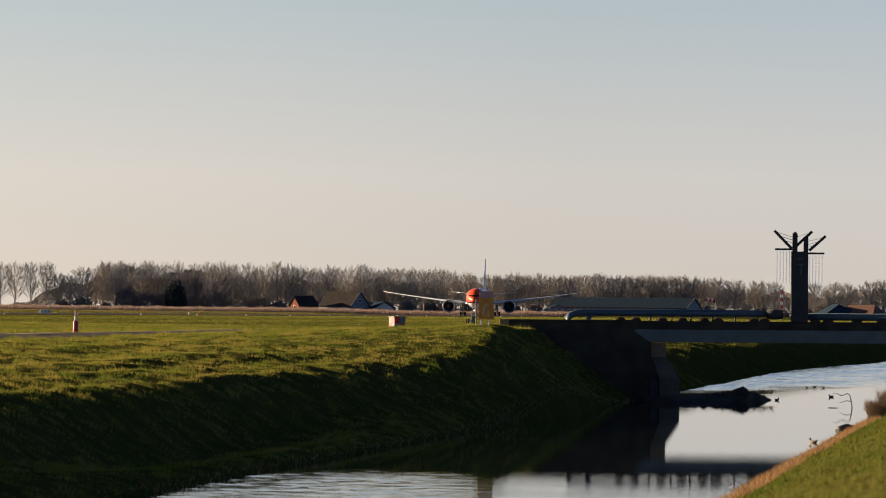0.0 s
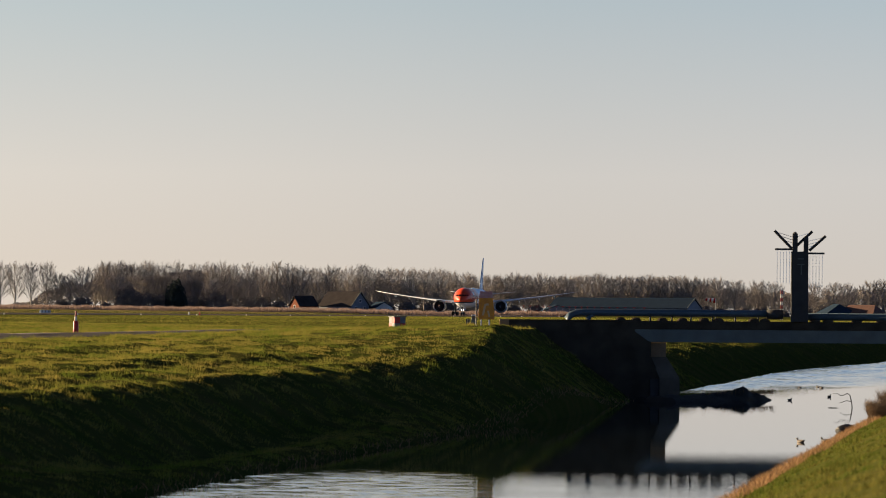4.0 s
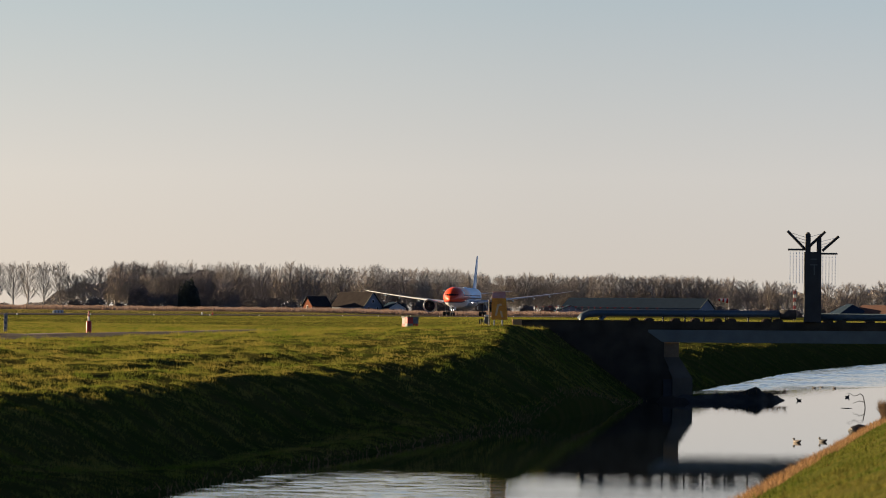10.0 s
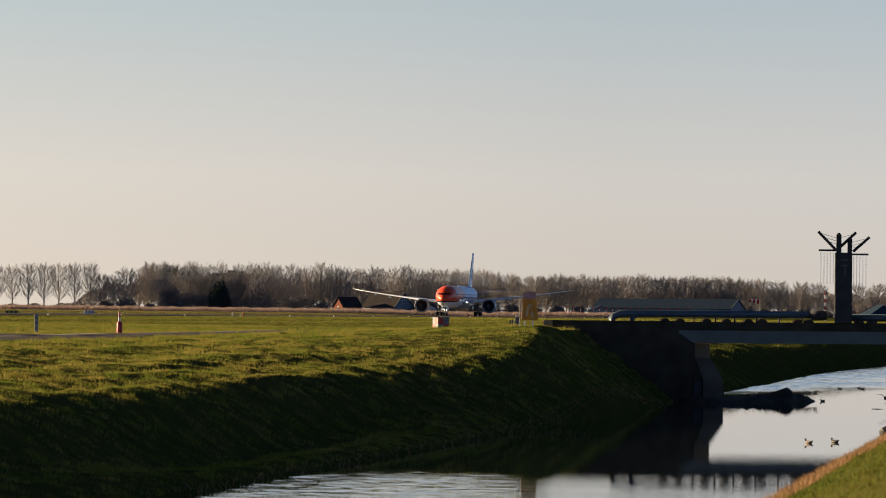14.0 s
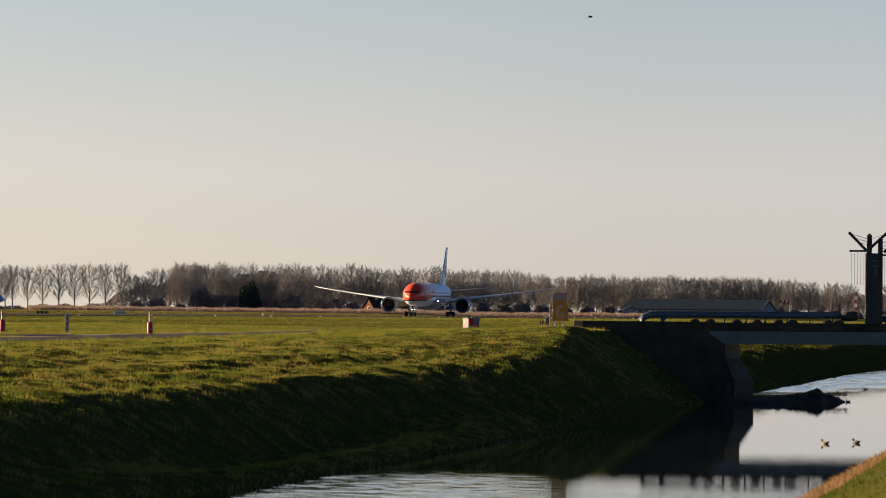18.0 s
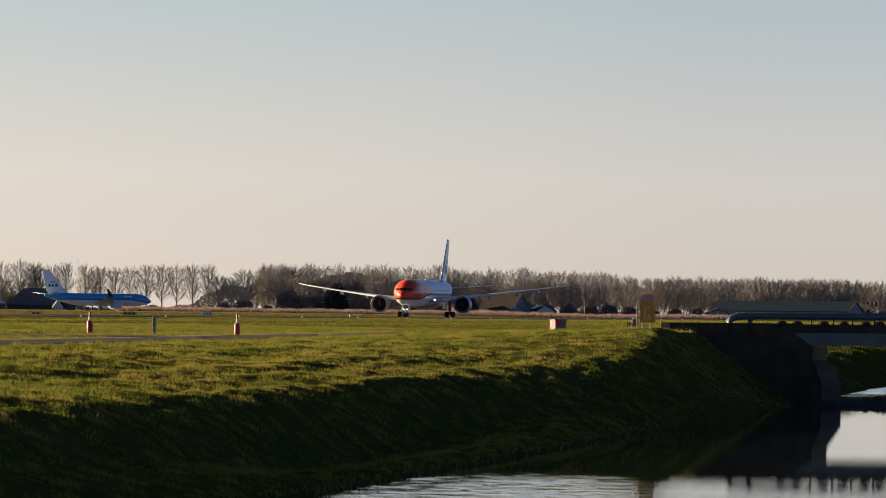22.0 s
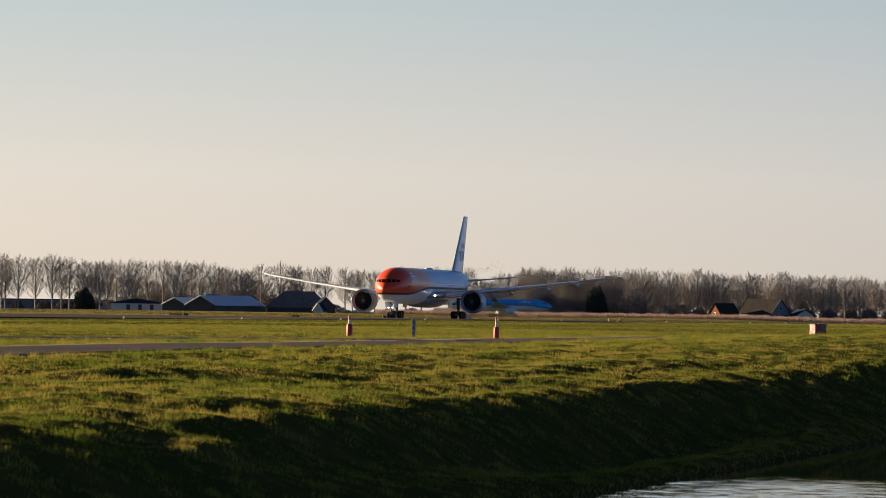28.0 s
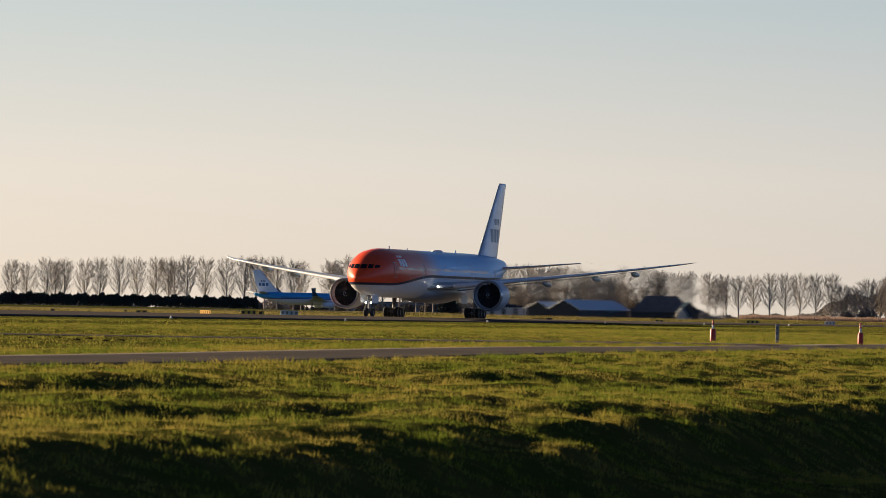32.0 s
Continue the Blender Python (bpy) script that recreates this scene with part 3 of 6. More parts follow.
M_OLIVE = mat("olive_yellow_panel", (0.50, 0.39, 0.05), 0.6, 0, (0.30, 0.23, 0.04), 2, 0.4, 12)
M_ORANGE = glow("lit_orange_sign", (0.85, 0.42, 0.10), 0.55)
M_CRATE = mat("pale_blue_grey_cabinet", (0.42, 0.50, 0.58), 0.5, 0, (0.33, 0.4, 0.47), 1.5, 0.4, 15)
for b, d, w, h, m, lab, bars, bmat in (
        (-11.141, 760, 1.5, 0.62, M_ORANGE, "lit orange taxiway sign with dark bars", 5, M_BLACK),
        (-10.667, 715, 2.2, 0.8, M_OLIVE, "dark olive back of a taxiway sign", 3, M_BLACK),
        (-10.538, 716, 1.0, 0.75, M_OLIVE, "dark olive back of a small taxiway sign", 1, M_BLACK),
        (-11.835, 690, 1.5, 0.5, M_OLIVE, "dark olive back of a low taxiway sign", 2, M_BLACK),
        (-12.798, 640, 0.45, 0.5, M_BLACK, "small black marker board on the grass", 0, None),
        (-12.007, 800, 0.35, 0.45, M_BLACK, "small black marker board on the grass", 0, None),
        (-10.224, 735, 2.5, 0.85, M_CRATE, "pale blue grey equipment box by the runway", 4, M_STEEL),
        (-7.505, 960, 2.5, 0.55, M_OLIVE, "dark olive back of a long taxiway sign", 4, M_YELLOW),
        (-7.388, 962, 0.9, 0.6, M_BLACK, "black back of a small taxiway sign", 0, None),
        (-6.191, 1010, 1.8, 0.55, M_OLIVE, "dark olive back of a low taxiway sign", 2, M_BLACK),
        (-5.176, 1040, 2.6, 0.75, M_OLIVE, "dark olive back of a taxiway sign", 3, M_BLACK),
        (-4.333, 1060, 2.0, 0.85, M_CRATE, "pale blue grey equipment box by the runway", 3, M_STEEL),
        (-4.346, 1100, 2.0, 0.75, M_CRATE, "pale blue grey equipment box by the runway", 3, M_STEEL)):
    board(b, d, w, h, m, lab, "equipment_box" if m is M_CRATE else "taxiway_sign", bars, bmat)


def cone_pair():
    for x, tone in ((334, M_WHITE), (353, M_RED)):
        p = polar(-2.775 if x == 334 else -2.658, 1010)
        cn = thing("edge_marker", stand(p.x, p.y), "small upright marker at the runway edge", "marker", "runway edge markers")
        part("body", lathe_z([(0, 0.0), (0, 0.16), (0.5, 0.12), (0.62, 0.05), (0.63, 0.0)], 10), tone, cn, "", True)


cone_pair()


# red and white approach posts at the far end of the field
def approach_post(p):
    ap = thing("approach_light_post", p, "thin red and white banded post with a small lamp bar", "post", "approach light posts")
    for i in range(5):
        part("band", tube(B(), [(0, 0, i * 0.62), (0, 0, (i + 1) * 0.62)], 0.09, 6), M_RED if i % 2 == 0 else M_WHITE, ap)
    part("lamp_bar", box(B(), -0.55, 0.55, -0.08, 0.08, 3.1, 3.25), M_RED, ap)
    return ap


p = polar(0.870, 1800)
POST = approach_post(stand(p.x, p.y))
for x in (0.944, 1.018, 1.091, 1.159, 1.227, 1.301, 1.369, 1.436, 1.504, 1.572, 1.646, 1.726, 1.806, 1.892, 1.978, 2.076, 2.187):
    p = polar(x, 1800)
    copy_thing(POST, stand(p.x, p.y))


def windsock():
    p = polar(2.962, 1500)
    ws = thing("windsock", stand(p.x, p.y), "red and white striped windsock on a pole", "windsock")
    part("pole", tube(B(), [(0, 0, 0), (0, 0, 6.0)], 0.07, 6), M_WHITE, ws)
    for i in range(5):
        x0, x1 = -0.1 - i * 0.55, -0.1 - (i + 1) * 0.55
        z0, z1 = 5.5 + i * 0.06, 5.5 + (i + 1) * 0.06
        part("sock_band", tube(B(), [(x0, 0, z0), (x1, 0, z1)], [0.72 - i * 0.08, 0.64 - i * 0.08], 12, False), M_RED if i % 2 == 0 else M_WHITE, ws, "", True)


windsock()


def lattice_mast():
    p = polar(3.680, 1700)
    ms = thing("lattice_mast", stand(p.x, p.y), "thin red and white banded lattice mast", "mast")
    for i in range(8):
        bm = B()
        for sx in (-0.3, 0.3):
            tube(bm, [(sx, 0, i * 1.2), (sx, 0, (i + 1) * 1.2)], 0.09, 5)
        tube(bm, [(-0.3, 0, i * 1.2), (0.3, 0, (i + 1) * 1.2)], 0.07, 5)
        tube(bm, [(0.3, 0, i * 1.2), (-0.3, 0, (i + 1) * 1.2)], 0.07, 5)
        part("mast_section", bm, M_RED if i % 2 else M_WHITE, ms)


lattice_mast()


# ---- far buildings ----
M_ROOF = mat("dark_thatch_roof", (0.055, 0.048, 0.046), 0.95, 0, (0.04, 0.035, 0.034), 0.5, 0.5, 5)
# lighter thatch: skylight on the barn roof turned from the sun is painted in
M_THATCH = mat("lightened_thatch", (0.22, 0.185, 0.165), 0.95, 0, (0.16, 0.135, 0.12), 0.5, 0.5, 5)
M_TILE = mat("slate_roof", (0.032, 0.05, 0.075), 0.9, 0, (0.026, 0.04, 0.06), 0.5, 0.5, 6)
M_RTILE = mat("red_clay_roof", (0.16, 0.075, 0.05), 0.8, 0, (0.11, 0.05, 0.035), 0.5, 0.5, 6)
M_BRICK = mat("red_brick_wall", (0.24, 0.10, 0.065), 0.9, 0, (0.17, 0.075, 0.05), 0.8, 0.5, 6)
M_PLASTER = mat("white_plaster_wall", (0.62, 0.60, 0.56), 0.85, 0, (0.5, 0.48, 0.44), 0.8, 0.4, 6)
M_SHEET = mat("pale_blue_sheet_roof", (0.62, 0.70, 0.78), 0.4, 0, (0.5, 0.58, 0.66), 0.25, 0.4, 3)
M_CLAD = mat("dark_clad_wall", (0.085, 0.075, 0.062), 0.8, 0, (0.06, 0.052, 0.045), 0.4, 0.5, 4)
M_GREYWALL = mat("grey_clad_wall", (0.20, 0.22, 0.25), 0.7, 0, (0.15, 0.165, 0.19), 0.4, 0.4, 4)


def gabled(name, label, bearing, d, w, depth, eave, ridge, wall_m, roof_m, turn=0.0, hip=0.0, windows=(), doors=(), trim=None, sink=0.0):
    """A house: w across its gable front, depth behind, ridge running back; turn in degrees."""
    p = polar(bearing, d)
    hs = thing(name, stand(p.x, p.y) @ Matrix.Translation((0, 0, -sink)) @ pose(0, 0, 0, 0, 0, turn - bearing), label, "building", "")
    bm = B()
    front = [(-w / 2, 0, 0), (w / 2, 0, 0), (w / 2, 0, eave), (0, 0, ridge - 0.12), (-w / 2, 0, eave)]
    if hip:
        front = [(-w / 2, 0, 0), (w / 2, 0, 0), (w / 2, 0, eave), (-w / 2, 0, eave)]
    a = [bm.verts.new(q) for q in front]
    b = [bm.verts.new((q[0], depth, q[2])) for q in front]
    bm.faces.new(a)
    bm.faces.new(b[::-1])
    for i in range(len(front)):
        j = (i + 1) % len(front)
        bm.faces.new((a[i], a[j], b[j], b[i]))
    part("wall", bm, wall_m, hs)
    o = 0.35
    for sg in (-1, 1):
        bm = B()
        x0, x1 = sg * (w / 2 + o), 0
        ze = eave - o * (ridge - eave) / (w / 2)
        y0, y1 = (-o + 0.0, depth + o)
        q = [(x0, y0, ze), (x1, y0 + hip, ridge), (x1, y1 - hip, ridge), (x0, y1, ze)]
        lo = [bm.verts.new(v) for v in q]
        hi = [bm.verts.new((v[0], v[1], v[2] + 0.22)) for v in q]
        bm.faces.new(lo)
        bm.faces.new(hi[::-1])
        for i in range(4):
            j = (i + 1) % 4
            bm.faces.new((lo[i], lo[j], hi[j], hi[i]))
        part("roof", bm, roof_m, hs)
    if hip:
        for y0, yr, sg in ((-o, hip - o, -1), (depth + o, depth + o - hip, 1)):
            bm = B()
            ze = eave - o * (ridge - eave) / (w / 2)
            lo = [bm.verts.new(v) for v in ((-w / 2 - o, y0, ze), (w / 2 + o, y0, ze), (0, yr, ridge))]
            hi = [bm.verts.new((v.co.x, v.co.y, v.co.z + 0.22)) for v in lo]
            bm.faces.new(lo)
            bm.faces.new(hi[::-1])
            for i in range(3):
                j = (i + 1) % 3
                bm.faces.new((lo[i], lo[j], hi[j], hi[i]))
            part("roof", bm, roof_m, hs)
    for x, z, ww, hh in windows:
        wi = part("window", box(B(), x - ww / 2, x + ww / 2, -0.06, 0.1, z, z + hh), M_WHITE, hs)
        part("pane", box(B(), x - ww / 2 + 0.12, x + ww / 2 - 0.12, -0.07, -0.055, z + 0.12, z + hh - 0.12), M_GLASS, wi)
    for x, ww, hh in doors:
        part("door", box(B(), x - ww / 2, x + ww / 2, -0.05, 0.1, 0.0, hh), M_CLAD, hs)
    if trim:
        for sg in (-1, 1):
            bm = tube(B(), [(sg * (w / 2 + o), -o - 0.05, eave - o * (ridge - eave) / (w / 2) + 0.1), (0, -o - 0.05, ridge + 0.1)], 0.2, 5)
            part("verge_board", bm, trim, hs, "pale verge board")
    return hs


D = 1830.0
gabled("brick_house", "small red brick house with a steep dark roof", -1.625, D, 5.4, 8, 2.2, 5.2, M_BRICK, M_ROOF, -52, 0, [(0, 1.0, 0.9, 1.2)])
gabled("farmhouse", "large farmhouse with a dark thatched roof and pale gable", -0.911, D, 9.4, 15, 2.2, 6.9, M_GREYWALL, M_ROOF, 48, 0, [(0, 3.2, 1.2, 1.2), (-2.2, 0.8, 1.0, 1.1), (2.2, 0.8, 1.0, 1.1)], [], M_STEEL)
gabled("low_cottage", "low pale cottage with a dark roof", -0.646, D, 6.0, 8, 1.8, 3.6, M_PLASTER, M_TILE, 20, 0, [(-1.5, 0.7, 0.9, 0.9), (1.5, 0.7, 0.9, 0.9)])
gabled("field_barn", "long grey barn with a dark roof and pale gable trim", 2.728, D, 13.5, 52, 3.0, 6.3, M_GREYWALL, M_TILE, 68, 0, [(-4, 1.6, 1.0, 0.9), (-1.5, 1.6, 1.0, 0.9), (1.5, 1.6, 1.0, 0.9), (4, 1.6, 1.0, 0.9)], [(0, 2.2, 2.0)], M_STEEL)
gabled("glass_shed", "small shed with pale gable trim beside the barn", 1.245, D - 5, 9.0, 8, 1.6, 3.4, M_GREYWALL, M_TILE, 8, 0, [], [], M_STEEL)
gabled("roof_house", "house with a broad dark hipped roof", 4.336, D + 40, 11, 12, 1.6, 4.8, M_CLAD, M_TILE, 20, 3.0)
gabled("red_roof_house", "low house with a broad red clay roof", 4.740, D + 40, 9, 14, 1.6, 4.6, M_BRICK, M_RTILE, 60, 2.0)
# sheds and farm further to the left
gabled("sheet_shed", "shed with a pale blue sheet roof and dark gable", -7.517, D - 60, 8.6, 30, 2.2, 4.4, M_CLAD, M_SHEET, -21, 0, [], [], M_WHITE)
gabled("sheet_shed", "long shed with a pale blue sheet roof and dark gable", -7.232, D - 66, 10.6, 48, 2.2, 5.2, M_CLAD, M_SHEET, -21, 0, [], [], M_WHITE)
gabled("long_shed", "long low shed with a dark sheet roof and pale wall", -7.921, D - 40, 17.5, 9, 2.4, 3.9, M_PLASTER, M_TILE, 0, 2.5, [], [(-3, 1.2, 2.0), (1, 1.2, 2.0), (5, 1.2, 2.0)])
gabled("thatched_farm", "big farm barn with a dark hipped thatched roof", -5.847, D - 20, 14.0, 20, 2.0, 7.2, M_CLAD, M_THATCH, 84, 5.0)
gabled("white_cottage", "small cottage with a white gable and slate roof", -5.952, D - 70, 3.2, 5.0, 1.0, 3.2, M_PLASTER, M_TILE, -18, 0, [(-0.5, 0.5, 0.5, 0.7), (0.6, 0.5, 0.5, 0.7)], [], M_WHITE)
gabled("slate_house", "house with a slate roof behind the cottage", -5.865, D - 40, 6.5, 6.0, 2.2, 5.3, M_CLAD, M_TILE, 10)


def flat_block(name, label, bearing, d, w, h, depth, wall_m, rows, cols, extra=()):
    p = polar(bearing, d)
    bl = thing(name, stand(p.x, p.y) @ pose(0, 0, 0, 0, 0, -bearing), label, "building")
    wall = part("wall", box(B(), -w / 2, w / 2, 0, depth, 0, h, 0.05), wall_m, bl)
    part("roof_edge", box(B(), -w / 2 - 0.2, w / 2 + 0.2, -0.2, depth + 0.2, h, h + 0.4), M_TILE, bl)
    for x0, x1, hh in extra:
        part("roof_box", box(B(), x0, x1, 2, depth - 2, h + 0.4, h + hh), wall_m, bl)
    for r in range(rows):
        for c in range(cols):
            x = -w / 2 + w * (c + 0.5) / cols
            z = h * (r + 0.45) / rows
            part("window", box(B(), x - w / cols * 0.3, x + w / cols * 0.3, -0.05, 0.05, z, z + h / rows * 0.38), M_GLASS, wall)


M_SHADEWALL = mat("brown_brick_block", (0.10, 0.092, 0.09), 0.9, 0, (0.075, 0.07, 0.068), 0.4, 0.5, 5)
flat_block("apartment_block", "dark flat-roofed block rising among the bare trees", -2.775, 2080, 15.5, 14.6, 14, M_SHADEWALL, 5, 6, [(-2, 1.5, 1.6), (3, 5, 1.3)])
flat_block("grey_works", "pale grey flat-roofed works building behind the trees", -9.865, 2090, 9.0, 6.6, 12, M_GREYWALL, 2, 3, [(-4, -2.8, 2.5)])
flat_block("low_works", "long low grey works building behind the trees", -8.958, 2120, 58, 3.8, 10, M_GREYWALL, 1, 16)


# ---- bare trees ----
def branch_mesh(name, seed, tall, wide, limbs, subs, twigs, start, lean, thin):
    """Trunk and crown of a leafless tree; lists of tapered three-sided twigs."""
    rnd = random.Random(seed)
    tv, tf, cv, cf = [], [], [], []

    def seg(V, F, a, b, r0, r1, n=3):
        s, w = frame_of(a, b)
        i = len(V)
        for p, r in ((a, r0), (b, r1)):
            for k in range(n):
                ang = k * math.tau / n
                V.append(p + s * (r * math.cos(ang)) + w * (r * math.sin(ang)))
        for k in range(n):
            F.append((i + k, i + (k + 1) % n, i + n + (k + 1) % n, i + n + k))

    top = tall * 0.9
    pts = [Vector((0, 0, -0.3))]
    for i in range(1, 7):
        k = i / 6
        pts.append(Vector((rnd.uniform(-0.25, 0.25) * k * 1.6, rnd.uniform(-0.25, 0.25) * k * 1.6, top * k)))
    for i in range(6):
        seg(tv, tf, pts[i], pts[i + 1], 0.30 * (1 - i / 6.6) * tall / 17, 0.30 * (1 - (i + 1) / 6.6) * tall / 17, 7)

    def trunk_at(z):
        k = min(max(z / top, 0), 0.999) * 6
        i = int(k)
        return pts[i].lerp(pts[i + 1], k - i)
    def crown_at(z):
        """Radius of the crown's egg at that height."""
        g = min(max((z / tall - start * 0.75) / (1.0 - start * 0.75), 0.0), 1.0)
        return 0.5 * wide * max(math.sin(math.pi * g ** 1.05), 0.0) ** 0.5
    for l in range(limbs):
        # limbs leave the trunk at a slant and curve upward to the crown's edge
        az = l * 2.4 + rnd.uniform(-0.5, 0.5)
        zb = tall * (start + (0.86 - start) * ((l + rnd.random()) / limbs) ** 1.15)
        base = trunk_at(min(zb, top * 0.97))
        zt = zb + (tall - zb) * rnd.uniform(0.22, 0.9)
        out = crown_at(zt) * rnd.uniform(0.7, 1.1)
        way = Vector((math.cos(az), math.sin(az), 0))
        knee = base + way * (out * rnd.uniform(0.5, 0.75)) + Vector((0, 0, (zt - zb) * lean * rnd.uniform(0.3, 0.5)))
        tip = Vector((base.x, base.y, zt)) + way * out
        r = (0.055 + 0.07 * (1 - zb / tall)) * thin
        path = [base * ((1 - q) ** 2) + knee * (2 * q * (1 - q)) + tip * (q * q) for q in (0.0, 0.3, 0.6, 1.0)]
        for q in range(3):
            seg(cv, cf, path[q], path[q + 1], r * (1 - 0.28 * q), r * (0.72 - 0.26 * q))
        for s_ in range(subs):
            k = 0.5 + 2.5 * (s_ + rnd.random()) / subs
            i = min(int(k), 2)
            b0 = path[i].lerp(path[i + 1], k - i)
            along = (path[i + 1] - path[i]).normalized()
            d = (along + Vector((rnd.uniform(-0.8, 0.8), rnd.uniform(-0.8, 0.8), rnd.uniform(0.0, 0.7)))).normalized()
            ln = (0.05 + 0.05 * rnd.random()) * tall * (1.2 - 0.2 * k)
            b1 = b0 + d * ln
            seg(cv, cf, b0, b1, 0.04 * thin, 0.022 * thin)
            for w_ in range(twigs):
                c0 = b0.lerp(b1, rnd.uniform(0.2, 1.0))
                dd = d + Vector((rnd.uniform(-0.7, 0.7), rnd.uniform(-0.7, 0.7), rnd.uniform(-0.1, 0.8)))
                seg(cv, cf, c0, c0 + dd.normalized() * rnd.uniform(0.5, 1.25), 0.026 * thin, 0.012 * thin)
    return tv, tf, cv, cf


def bare_tree(seed, m, tall, wide, limbs, subs, twigs, start, lean, thin, name, label):
    tv, tf, cv, cf = branch_mesh(name, seed, tall, wide, limbs, subs, twigs, start, lean, thin)
    tr = thing(name, m, label, "tree", "bare trees along the field")
    raw("trunk", tv, tf, M_BARK, tr, True)
    raw("crown", cv, cf, M_BARK, tr)["label"] = "leafless twigs"
    return tr


def under():
    return Matrix.Translation((0, 0, -400))


POPLAR = [bare_tree(10 + i, under(), 18.0, 9.4 + 0.8 * (i % 3), 64, 8, 6, 0.16, 0.85, 0.60, "poplar_tree", "tall leafless poplar in the row behind the field") for i in range(6)]
OAKISH = [bare_tree(30 + i, under(), 13.5, 11.0, 62, 9, 6, 0.09, 0.7, 0.7, "bare_tree", "leafless spreading tree with dense twigs") for i in range(4)]
rt = random.Random(5)


def plant(kinds, bearing, d, scale, first=[0]):
    p = polar(bearing, d)
    src = kinds[first[0] % len(kinds)]
    first[0] += 1
    t = copy_thing(src, stand(p.x, p.y) @ pose(0, 0, 0, 0, 0, rt.uniform(0, 360)))
    t.scale = (scale * rt.uniform(0.9, 1.12),) * 2 + (scale,)


def row(kinds, b0, b1, d, gap, s0, s1, jitter=0.2, ddepth=8):
    step = math.degrees(gap / d)
    b = b0
    while b < b1:
        plant(kinds, b + rt.uniform(-jitter, jitter) * step, d + rt.uniform(-ddepth, ddepth), rt.uniform(s0, s1))
        b += step


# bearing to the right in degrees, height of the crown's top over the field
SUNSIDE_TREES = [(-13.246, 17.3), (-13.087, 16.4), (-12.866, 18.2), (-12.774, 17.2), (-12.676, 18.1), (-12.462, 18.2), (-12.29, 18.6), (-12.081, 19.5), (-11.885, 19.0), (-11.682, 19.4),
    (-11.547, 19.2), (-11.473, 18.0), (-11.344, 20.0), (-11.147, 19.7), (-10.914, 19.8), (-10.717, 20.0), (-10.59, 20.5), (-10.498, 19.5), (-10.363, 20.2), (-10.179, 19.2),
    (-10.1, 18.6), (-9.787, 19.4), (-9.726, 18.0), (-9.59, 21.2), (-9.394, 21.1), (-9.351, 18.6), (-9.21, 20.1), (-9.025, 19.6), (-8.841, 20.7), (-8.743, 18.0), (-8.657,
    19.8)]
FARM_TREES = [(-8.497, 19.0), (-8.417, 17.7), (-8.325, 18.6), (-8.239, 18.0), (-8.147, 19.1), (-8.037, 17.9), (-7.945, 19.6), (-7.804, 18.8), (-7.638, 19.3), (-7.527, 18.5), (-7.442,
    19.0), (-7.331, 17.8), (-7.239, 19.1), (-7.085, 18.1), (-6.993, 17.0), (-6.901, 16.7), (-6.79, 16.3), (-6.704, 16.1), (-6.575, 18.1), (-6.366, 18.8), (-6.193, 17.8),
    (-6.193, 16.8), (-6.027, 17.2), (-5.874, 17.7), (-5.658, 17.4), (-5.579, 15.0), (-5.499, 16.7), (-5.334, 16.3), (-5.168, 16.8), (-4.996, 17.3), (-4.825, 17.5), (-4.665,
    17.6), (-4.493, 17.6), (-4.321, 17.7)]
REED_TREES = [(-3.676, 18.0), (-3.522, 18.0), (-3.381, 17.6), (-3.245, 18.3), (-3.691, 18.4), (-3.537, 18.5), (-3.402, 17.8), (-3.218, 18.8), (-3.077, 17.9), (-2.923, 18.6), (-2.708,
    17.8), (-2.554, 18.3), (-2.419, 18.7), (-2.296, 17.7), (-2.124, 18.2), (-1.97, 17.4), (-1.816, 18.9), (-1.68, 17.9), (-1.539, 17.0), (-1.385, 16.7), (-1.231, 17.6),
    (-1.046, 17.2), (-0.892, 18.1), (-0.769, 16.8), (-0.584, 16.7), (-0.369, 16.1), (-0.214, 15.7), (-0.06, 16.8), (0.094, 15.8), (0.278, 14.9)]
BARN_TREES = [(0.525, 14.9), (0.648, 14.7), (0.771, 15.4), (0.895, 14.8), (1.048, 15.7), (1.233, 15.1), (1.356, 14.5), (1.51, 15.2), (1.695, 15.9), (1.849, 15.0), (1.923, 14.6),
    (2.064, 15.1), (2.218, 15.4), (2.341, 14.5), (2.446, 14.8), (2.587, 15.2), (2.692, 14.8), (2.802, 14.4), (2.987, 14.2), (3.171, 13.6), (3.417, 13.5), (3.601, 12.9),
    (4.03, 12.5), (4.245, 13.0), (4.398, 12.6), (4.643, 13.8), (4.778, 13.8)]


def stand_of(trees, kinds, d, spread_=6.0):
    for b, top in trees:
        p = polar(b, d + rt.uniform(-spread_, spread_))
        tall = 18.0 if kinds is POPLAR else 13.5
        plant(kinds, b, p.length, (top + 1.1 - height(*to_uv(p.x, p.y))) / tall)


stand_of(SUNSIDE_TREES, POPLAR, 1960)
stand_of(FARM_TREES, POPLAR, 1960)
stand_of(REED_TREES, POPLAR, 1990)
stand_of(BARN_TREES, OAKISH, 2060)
row(OAKISH, -8.5, -6.1, 2010, 5.0, 0.8, 1.1)
row(OAKISH, -4.19, -2.369, 1960, 4.4, 0.9, 1.15)
row(POPLAR, -3.7, 0.278, 2030, 5.0, 0.82, 0.96)
row(OAKISH, -3.7, 0.278, 2040, 4.0, 0.8, 1.05)
row(POPLAR, 0.278, 3.0, 2120, 5.2, 0.78, 0.9)
row(OAKISH, 0.278, 3.5, 2090, 4.6, 0.72, 0.95)
